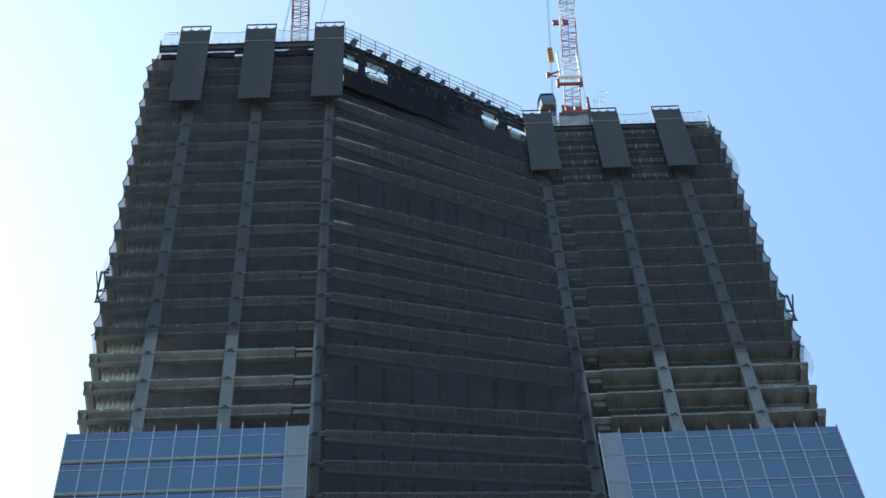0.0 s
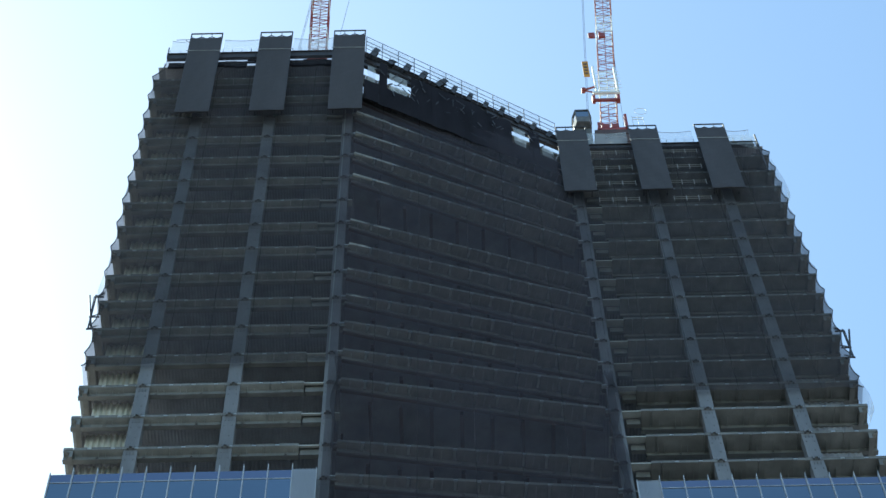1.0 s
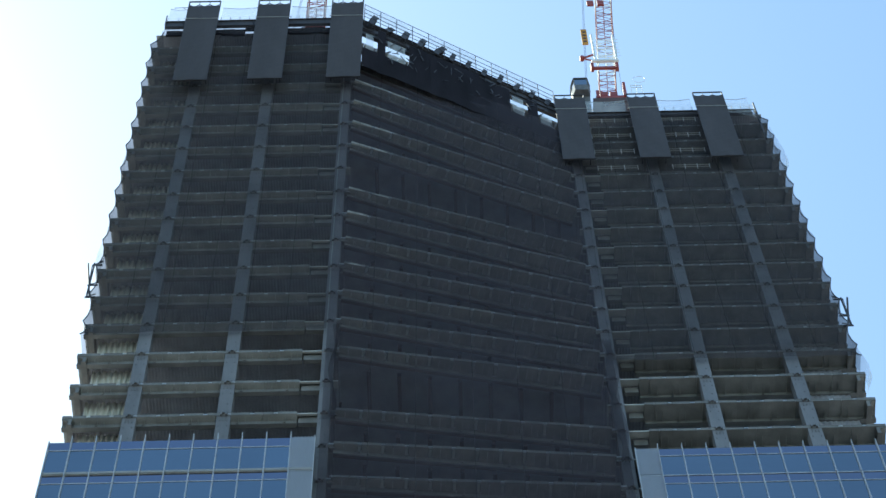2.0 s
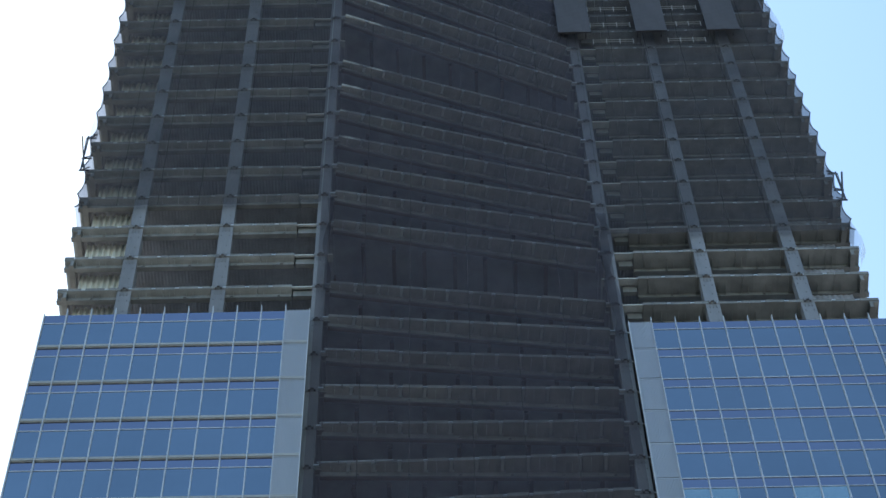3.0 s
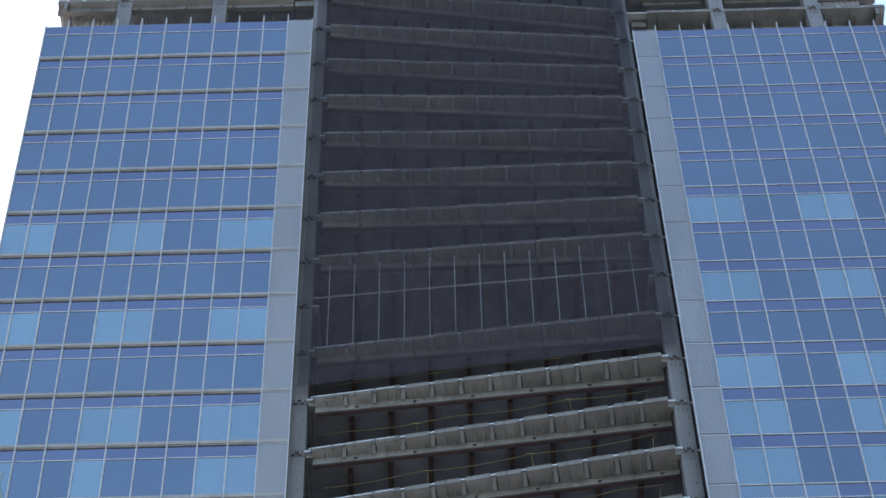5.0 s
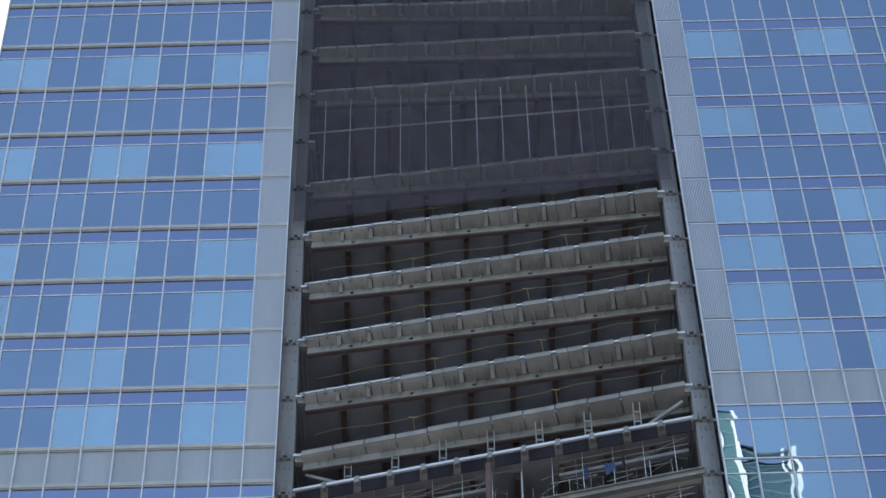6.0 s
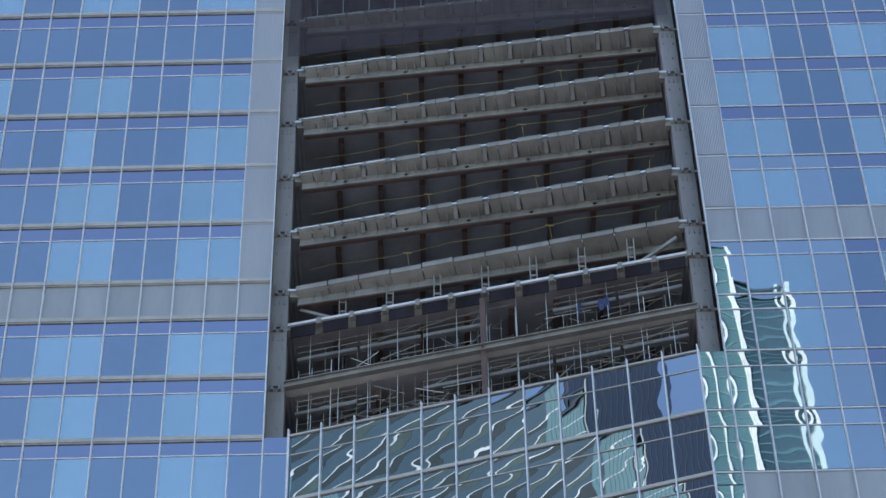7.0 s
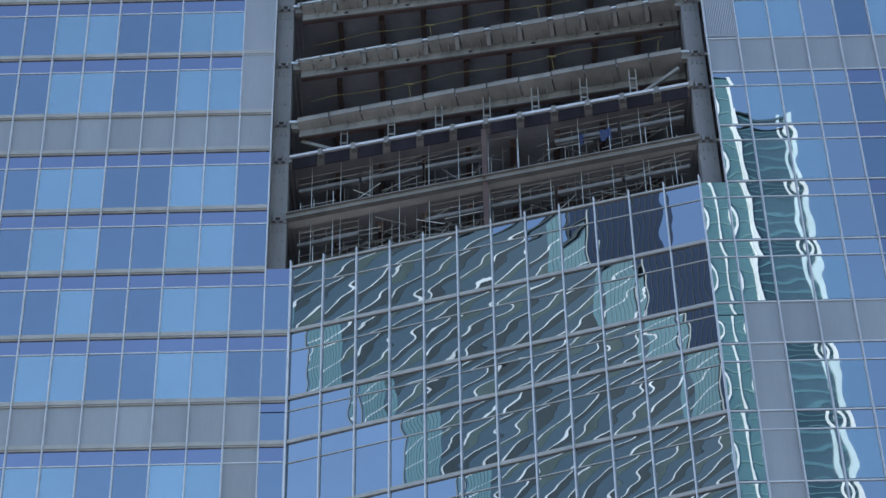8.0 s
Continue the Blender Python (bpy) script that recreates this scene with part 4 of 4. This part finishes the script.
# dark boards added below the west wing's roof girder to keep sky out
for k in range(16):
    a0 = -18.2 + 1.145 * k
    low, high = 234.25 + random.uniform(-0.2, 0.25), 236.0 + random.uniform(-0.25, 0.3)
    if k in (2, 7):
        low += 0.9
    bm = bmesh.new()
    m = Matrix.Translation(left(a0, low, 0.62 + 0.04 * (k % 2)))
    add_box(bm, 0, 1.19, 0, 0.03, 0, high - low, m)
    for z in (0.2, high - low - 0.3):
        add_box(bm, 0, 1.15, -0.08, -0.004, z, z + 0.1, m)
    tagged(part("sky_block_board", bm, FLATBLACK), "dark board added under the wing roof girder to keep sky out", "hoarding", "boards under the roof")
# stays and loose planks hung below the girder
for k in range(46):
    t = random.uniform(0.01, 0.98)
    n0 = random.uniform(-16.7, -15.4)
    p = left(1.9, level(0) - n0 * H, 0.15).lerp(right(-2.0, level(0) - n0 * H, 0.15), t)
    bm = bmesh.new()
    add_bar(bm, p, p + Vector((random.uniform(-0.9, 0.9), random.uniform(-0.2, 0.2), random.uniform(-1.6, -0.3))), random.uniform(0.03, 0.08), 0, 4)
    tagged(part("steel_stay", bm, DARK), "thin steel stay below the roof girder", "steel stay", "stays under the roof")

# guard rails on the top floors of the east wing
for n in (-16, -15, -14, -13):
    for a0, a1 in ((1.3, 5.2), (8.6, 12.2)):
        ob = thing("floor_rail", "grey tube guard rail along an open floor", "guard rail", "floor rails")
        z = level(n) + 0.1
        for k in range(4):
            bm = bmesh.new()
            c = right(a0 + (a1 - a0) * k / 3, z, 0.5)
            add_bar(bm, c, c + Vector((0, 0, 1.1)), 0.035, 0, 5)
            part("post", bm, LEDGE, ob)
        for h in (0.55, 1.05):
            bm = bmesh.new()
            add_bar(bm, right(a0, z + h, 0.5), right(a1, z + h, 0.5), 0.03, 0, 5)
            part("rail", bm, LEDGE, ob)

# ---- lift landings at the outer ends ----
for side, tip, out in ((left, TIPW, -1), (right, TIPE, 1)):
    ob = thing("hoist_frame", "dark steel outrigger frame at a floor end", "hoist frame", "outrigger frames")
    za, zb = level(-5) - 0.2, level(-6) + 0.9
    x0, x1 = tip - out * 0.3, tip + out * 0.55
    for a in (x0 + out * 0.7, x1):
        bm = bmesh.new()
        lean = 0.4 * out if a == x1 else 0.0
        add_bar(bm, side(a - lean, za, 0.8), side(a + lean, zb, 0.8), 0.09)
        part("upright", bm, DARK, ob)
    for z in (za, za + 1.9, zb - 0.3):
        bm = bmesh.new()
        add_bar(bm, side(x0, z, 0.8), side(x1, z, 0.8), 0.08)
        add_bar(bm, side(x0, z + 0.5, 0.8), side(x1, z, 0.8), 0.05)
        part("arm", bm, DARK, ob)
    bm = bmesh.new()
    add_bar(bm, side(x0, zb + 0.4, 0.8), side(x1, zb - 0.4, 0.8), 0.05)
    add_bar(bm, side(x0 + out * 0.7, za, 0.8), side(x1, zb - 0.4, 0.8), 0.035)
    part("brace", bm, DARK, ob)

# ---- tower cranes ----
def lattice(p, q, w0, w1, bays, colour, parent):
    """Four chords with cross bracing on each face."""
    p, q = Vector(p), Vector(q)
    corner = lambda t, i: p.lerp(q, t) + Vector(((1, 1, -1, -1)[i], (1, -1, -1, 1)[i], 0)) * (w0 + (w1 - w0) * t) / 2
    def bar(name, p0, p1, r, k):
        bm = bmesh.new()
        add_bar(bm, p0, p1, r)
        part(name, bm, colour(k), parent)

    for k in range(bays):
        t0, t1 = k / bays, (k + 1) / bays
        tm = (t0 + t1) / 2
        for i in range(4):
            j = (i + 1) % 4
            bar("chord", corner(t0, i), corner(t1, i), 0.065, k)
            bar("strut", corner(t1, i), corner(t1, j), 0.035, k)
            a, b = (i, j) if k % 2 else (j, i)
            bar("brace", corner(t0, a), corner(tm, b), 0.032, k)
            bar("brace", corner(tm, b), corner(t1, a), 0.032, k)
        bar("ladder_rail", p.lerp(q, t0), p.lerp(q, t1), 0.06, k)


def crane(side, back, a_low, a_high, z_low, z_high, width, full, label):
    base = side(a_low, z_low, 0)
    y = side(a_low, z_low, back).y
    ob = thing("tower_crane", label, "crane", "tower cranes")
    if full:
        bm = bmesh.new()
        add_box(bm, base.x - 1.9, base.x + 2.1, y - 1.8, y + 2.2, level(TOP), z_low - 3.0)
        for k in range(5):
            add_box(bm, base.x - 1.95, base.x + 2.15, y - 1.86, y + 2.2, level(TOP) + 1 + 2.2 * k, level(TOP) + 1.12 + 2.2 * k)
        part("base_casing", bm, RUST, ob, "dark red crane base")
    else:
        lattice((base.x, y, level(TOP)), (base.x, y, z_low), width, width, 5, lambda k: RED, ob)
    pick = (lambda k: WHITE if 3 <= k <= 5 or k in (11, 12) else RED) if full else (lambda k: WHITE if k % 5 == 3 else RED)
    x1 = side(a_high, z_low, 0).x
    lattice((base.x, y, z_low), (x1, y, z_high), width, width * 1.06, 20 if full else 22, pick, ob)
    bm = bmesh.new()
    for x in (-0.3, 0.3):
        add_box(bm, base.x + x * width - 0.42, base.x + x * width + 0.42, y - 1.2, y + 0.4, z_low - 0.9, z_low + 0.1)
    part("foot_block", bm, RED, ob, "red hinge blocks")
    for dx, lean in ((-width * 1.3, 0.045), (-width * 1.22, 0.045), (width * 0.9, 0.06)):
        bm = bmesh.new()
        add_bar(bm, (base.x + dx, y, z_low), (base.x + dx + lean * (z_high - z_low) - (2.0 if dx > 0 and full else 0), y, z_high), 0.022, 0, 5)
        part("hoist_rope", bm, DARK, ob)
    if full:
        bm = bmesh.new()
        add_box(bm, base.x - 1.5, base.x + 1.6, y - 1.5, y + 1.5, z_low - 2.6, z_low - 1.7)
        add_box(bm, base.x - 1.45, base.x - 1.1, y - 1.7, y - 1.5, z_low - 2.6, z_low - 0.6)
        add_box(bm, base.x + 1.6, base.x + 1.9, y - 1.7, y - 1.2, z_low - 2.0, z_low + 1.6)
        part("slewing_platform", bm, RED, ob, "red slewing platform")
        bm = bmesh.new()
        add_box(bm, base.x - 1.3, base.x + 1.45, y - 1.3, y - 1.05, z_low + 6.7, z_low + 7.2)
        add_box(bm, base.x - 1.5, base.x - 1.15, y - 1.5, y - 0.9, z_low + 6.5, z_low + 7.9)
        add_box(bm, base.x + 1.3, base.x + 1.65, y - 1.5, y - 0.9, z_low + 6.5, z_low + 7.9)
        part("cross_beam", bm, RED, ob, "red cross beam")
        bm = bmesh.new()
        add_box(bm, base.x - 1.3, base.x + 1.8, y - 1.4, y - 1.1, z_low + 8.7, z_low + 9.1)
        add_box(bm, base.x - 0.95, base.x - 0.75, y - 1.4, y - 1.1, z_low + 9.5, z_low + 17.0)
        add_box(bm, base.x + 1.5, base.x + 1.7, y - 1.4, y - 1.1, z_low + 9.5, z_low + 16.6)
        for k in range(6):
            add_bar(bm, (base.x - 1.2, y - 1.4, z_low + 10 + k), (base.x + 2.1, y - 1.4, z_low + 10 + k), 0.03)
        part("access_frame", bm, WHITE, ob, "white access frame")
        bm = bmesh.new()
        add_bar(bm, (base.x - 2.3, y - 1, z_low + 10.4), (base.x - 1.0, y - 1, z_low + 11.4), 0.13)
        add_bar(bm, (base.x - 2.3, y - 1, z_low + 10.4), (base.x - 1.0, y - 1, z_low + 9.6), 0.1)
        add_bar(bm, (base.x - 2.3, y - 1.3, z_low + 10.4), (base.x - 2.3, y - 0.7, z_low + 10.4), 0.24, 0, 10)
        part("rope_sheave", bm, RED, ob, "red arm with a rope sheave")
        bm = bmesh.new()
        for s in (-0.9, 0.35):
            add_box(bm, base.x + 0.2 + s, base.x + 1.0 + s, y - 1.4, y - 1.15, z_low + 26.5, z_low + 27.9)
        part("counter_block", bm, RED, ob)
        bm = bmesh.new()
        add_box(bm, base.x - 2.0, base.x - 1.3, y - 1.25, y - 1.1, z_low + 14.2, z_low + 18.8)
        for k in range(4):
            add_box(bm, base.x - 1.85, base.x - 1.45, y - 1.27, y - 1.25, z_low + 14.8 + 0.95 * k, z_low + 15.25 + 0.95 * k, None, 1)
        part("banner", bm, (ORANGE, RUST), ob, "orange banner with dark bars")
        bm = bmesh.new()
        for z in (0.6, 1.2):
            add_bar(bm, (base.x + 2.4, y - 2, z_low - 1.4 + z), (base.x + 3.6, y - 2, z_low - 1.4 + z), 0.04)
        for x in (2.4, 3.0, 3.6):
            add_bar(bm, (base.x + x, y - 2, z_low - 2.4), (base.x + x, y - 2, z_low + 0.1), 0.04)
        for k in range(9):
            t0, t1 = math.tau * k / 9, math.tau * (k + 1) / 9
            add_bar(bm, (base.x + 3.5 + 0.7 * math.cos(t0), y - 2, z_low + 1.5 + 0.9 * math.sin(t0)), (base.x + 3.5 + 0.7 * math.cos(t1), y - 2, z_low + 1.5 + 0.9 * math.sin(t1)), 0.03)
        part("ladder_cage", bm, WHITE, ob)
        cab = part("cab", cab_mesh(base.x - 3.1, y - 1.6, z_low - 2.0), None, ob, "grey operator cab with dark windows")
        bm = bmesh.new()
        add_box(bm, base.x - 4.0, base.x - 2.2, y - 1.6, y + 0.6, level(TOP), z_low - 2.0)
        part("machine_house", bm, WORN, ob, "grey machine house")
    return ob


def cab_mesh(x, y, z):
    bm = bmesh.new()
    ring = [Vector(p) for p in ((-0.75, -0.9, 0), (0.75, -0.9, 0), (1.05, 0, 0), (1.05, 1.0, 0), (-1.05, 1.0, 0), (-1.05, 0, 0))]
    at = Vector((x, y, z))
    add_hull(bm, [at + p * 0.92 + Vector((0, 0, 0)) for p in ring], [at + p + Vector((0, 0, 1.2)) for p in ring])
    add_hull(bm, [at + p * 0.96 + Vector((0, 0, 1.2)) for p in ring], [at + p * 0.92 + Vector((0, 0, 3.0)) for p in ring], 1)
    add_hull(bm, [at + p * 1.05 + Vector((0, 0, 3.0)) for p in ring], [at + p * 0.95 + Vector((0, 0, 3.3)) for p in ring])
    for p in ring:
        add_bar(bm, at + p * 0.98 + Vector((0, 0, 1.2)), at + p * 0.94 + Vector((0, 0, 3.0)), 0.06)
    return mesh_of("cab", bm, WORN, BLUE)


crane(right, 5.0, 4.65, 7.3, 250.6, 304.0, 1.85, True, "red and white lattice tower crane with a grey cab")
crane(left, 5.0, -3.62, -4.5, 244.5, 290.0, 1.85, False, "white and red lattice tower crane rising behind the roof")

# ---- neighbouring towers, seen mirrored ----
def neighbour(label, corners, height, storey, band, fins, edge, glass, low=30.0, bays=(), pitch=6.0, extra=()):
    ob = thing("office_building", label, "building", "neighbouring towers")
    ring = [Vector((x, y, 0)) for x, y in corners]
    mid = sum(ring, Vector()) / len(ring)
    bm = bmesh.new()
    add_hull(bm, ring, [p + Vector((0, 0, height)) for p in ring])
    part("glass_wall", bm, glass, ob)
    big = [mid + (p - mid) * 1.006 for p in ring]
    # paler glazed bays at the ends of the front
    for k, wide in enumerate(bays):
        a, b = ring[k] * 1.0, ring[1 - k] * 1.0
        d, o = (b - a).normalized(), (ring[0] - ring[3]).normalized() * 0.05
        bm = bmesh.new()
        foot = [a + d * 0.1 + o, a + d * wide + o, a + d * wide - o, a + d * 0.1 - o]
        add_hull(bm, foot, [p + Vector((0, 0, height - 0.6)) for p in foot])
        part("glazed_bay", bm, LIGHT_TEAL, ob, "pale teal glazed bay")
        for i in range(1, int(wide / 0.9)):
            bm = bmesh.new()
            c = a + d * i * 0.9 + o
            add_box(bm, c.x - 0.06, c.x + 0.06, c.y - 0.06, c.y + 0.06, low, height - 0.6)
            part("glazing_bar", bm, PALE_BAR, ob)
    thick = 0.5 if fins else 0.26
    k, z = 0, low
    while band and z < height - 0.5:
        bm = bmesh.new()
        rim = [mid + (p - mid) * 1.003 for p in ring] if fins else big
        add_hull(bm, [p + Vector((0, 0, z)) for p in rim], [p + Vector((0, 0, z + thick)) for p in rim])
        part("floor_band", bm, band, ob)
        if not fins:
            bm = bmesh.new()
            deep = 1.5 if z > 188 else 2.4
            add_hull(bm, [mid + (p - mid) * 1.002 + Vector((0, 0, z - deep)) for p in ring], [mid + (p - mid) * 1.002 + Vector((0, 0, z - 0.004)) for p in ring])
            part("spandrel", bm, PALE_BAR if z < 188 else OLIVE if k % 3 == 0 else GREYBAND, ob)
        z += storey
        k += 1
    if not band:
        bm = bmesh.new()
        for a, b in zip(ring, ring[1:] + ring[:1]):
            n = int((b - a).length / 2.8)
            for i in range(1, n):
                c = mid + (a.lerp(b, i / n) - mid) * 1.004
                add_box(bm, c.x - 0.1, c.x + 0.1, c.y - 0.1, c.y + 0.1, 60, height)
        tagged(part("mullions", bm, GREYBAND, ob), kind="stuff")
    bm = bmesh.new()
    add_hull(bm, [mid + (p - mid) * 1.02 + Vector((0, 0, height)) for p in ring], [mid + (p - mid) * 1.02 + Vector((0, 0, height + 0.5)) for p in ring])
    part("roof", bm, GREYBAND, ob)
    for a, b in zip(ring, ring[1:] + ring[:1]):
        n = max(1, int((b - a).length / pitch))
        for i in range(n):
            if i and not fins or not band:
                continue
            c = mid + (a.lerp(b, i / n) - mid) * 1.016
            bm = bmesh.new()
            r = edge if i == 0 else 0.26
            add_box(bm, c.x - r, c.x + r, c.y - r, c.y + r, 0, height + 1.2)
            part("fin", bm, BANDS if fins else MULLION, ob)
    # further fins on a front that faces north
    for x in extra:
        bm = bmesh.new()
        add_box(bm, x - 0.24, x + 0.24, ring[0].y - 0.1, ring[0].y + 0.3, 0, height + 1.2)
        part("fin", bm, BANDS, ob)
    return ob


def block(x, y, angle, wide, deep):
    """Corners of a skewed plot whose north-east corner is at x, y; its front runs west, its sides south-west."""
    u, v = Vector((math.cos(radians(angle)), math.sin(radians(angle)))), Vector((-0.6, -0.8))
    c = Vector((x, y))
    return [c - u * wide, c, c + v * deep, c - u * wide + v * deep]


neighbour("grey teal glass office building with pale floor lines", block(-59.2, -27.0, 14.0, 59.0, 30.0), 216.8, 4.0, FLOORLINE, False, 0.12, TEAL, 112.5, (6.5, 6.5))
neighbour("dark navy glass office tower behind a lower building", block(-101.0, -127.0, 28, 32.0, 30.0), 350.0, 4.0, None, False, 0.12, NAVY)
neighbour("dark navy glass tower with thin mullions", block(-115.6, -135.0, 28, 26.0, 30.0), 341.0, 4.0, None, False, 0.12, NAVY)
neighbour("teal glass office tower with white fins", ((2, -45), (38.4, -45), (38.4, -85), (2, -85)), 263, 4.3, PALE_BAR, True, 0.34, LIGHT_TEAL, 30.0, (), 3.9)
neighbour("lower teal glass wing with white corner fins", ((39.0, -44), (46.2, -44), (46.2, -85), (39.0, -85)), 252, 2.4, LIGHT_TEAL, True, 0.36, TEAL, extra=(44.9,))
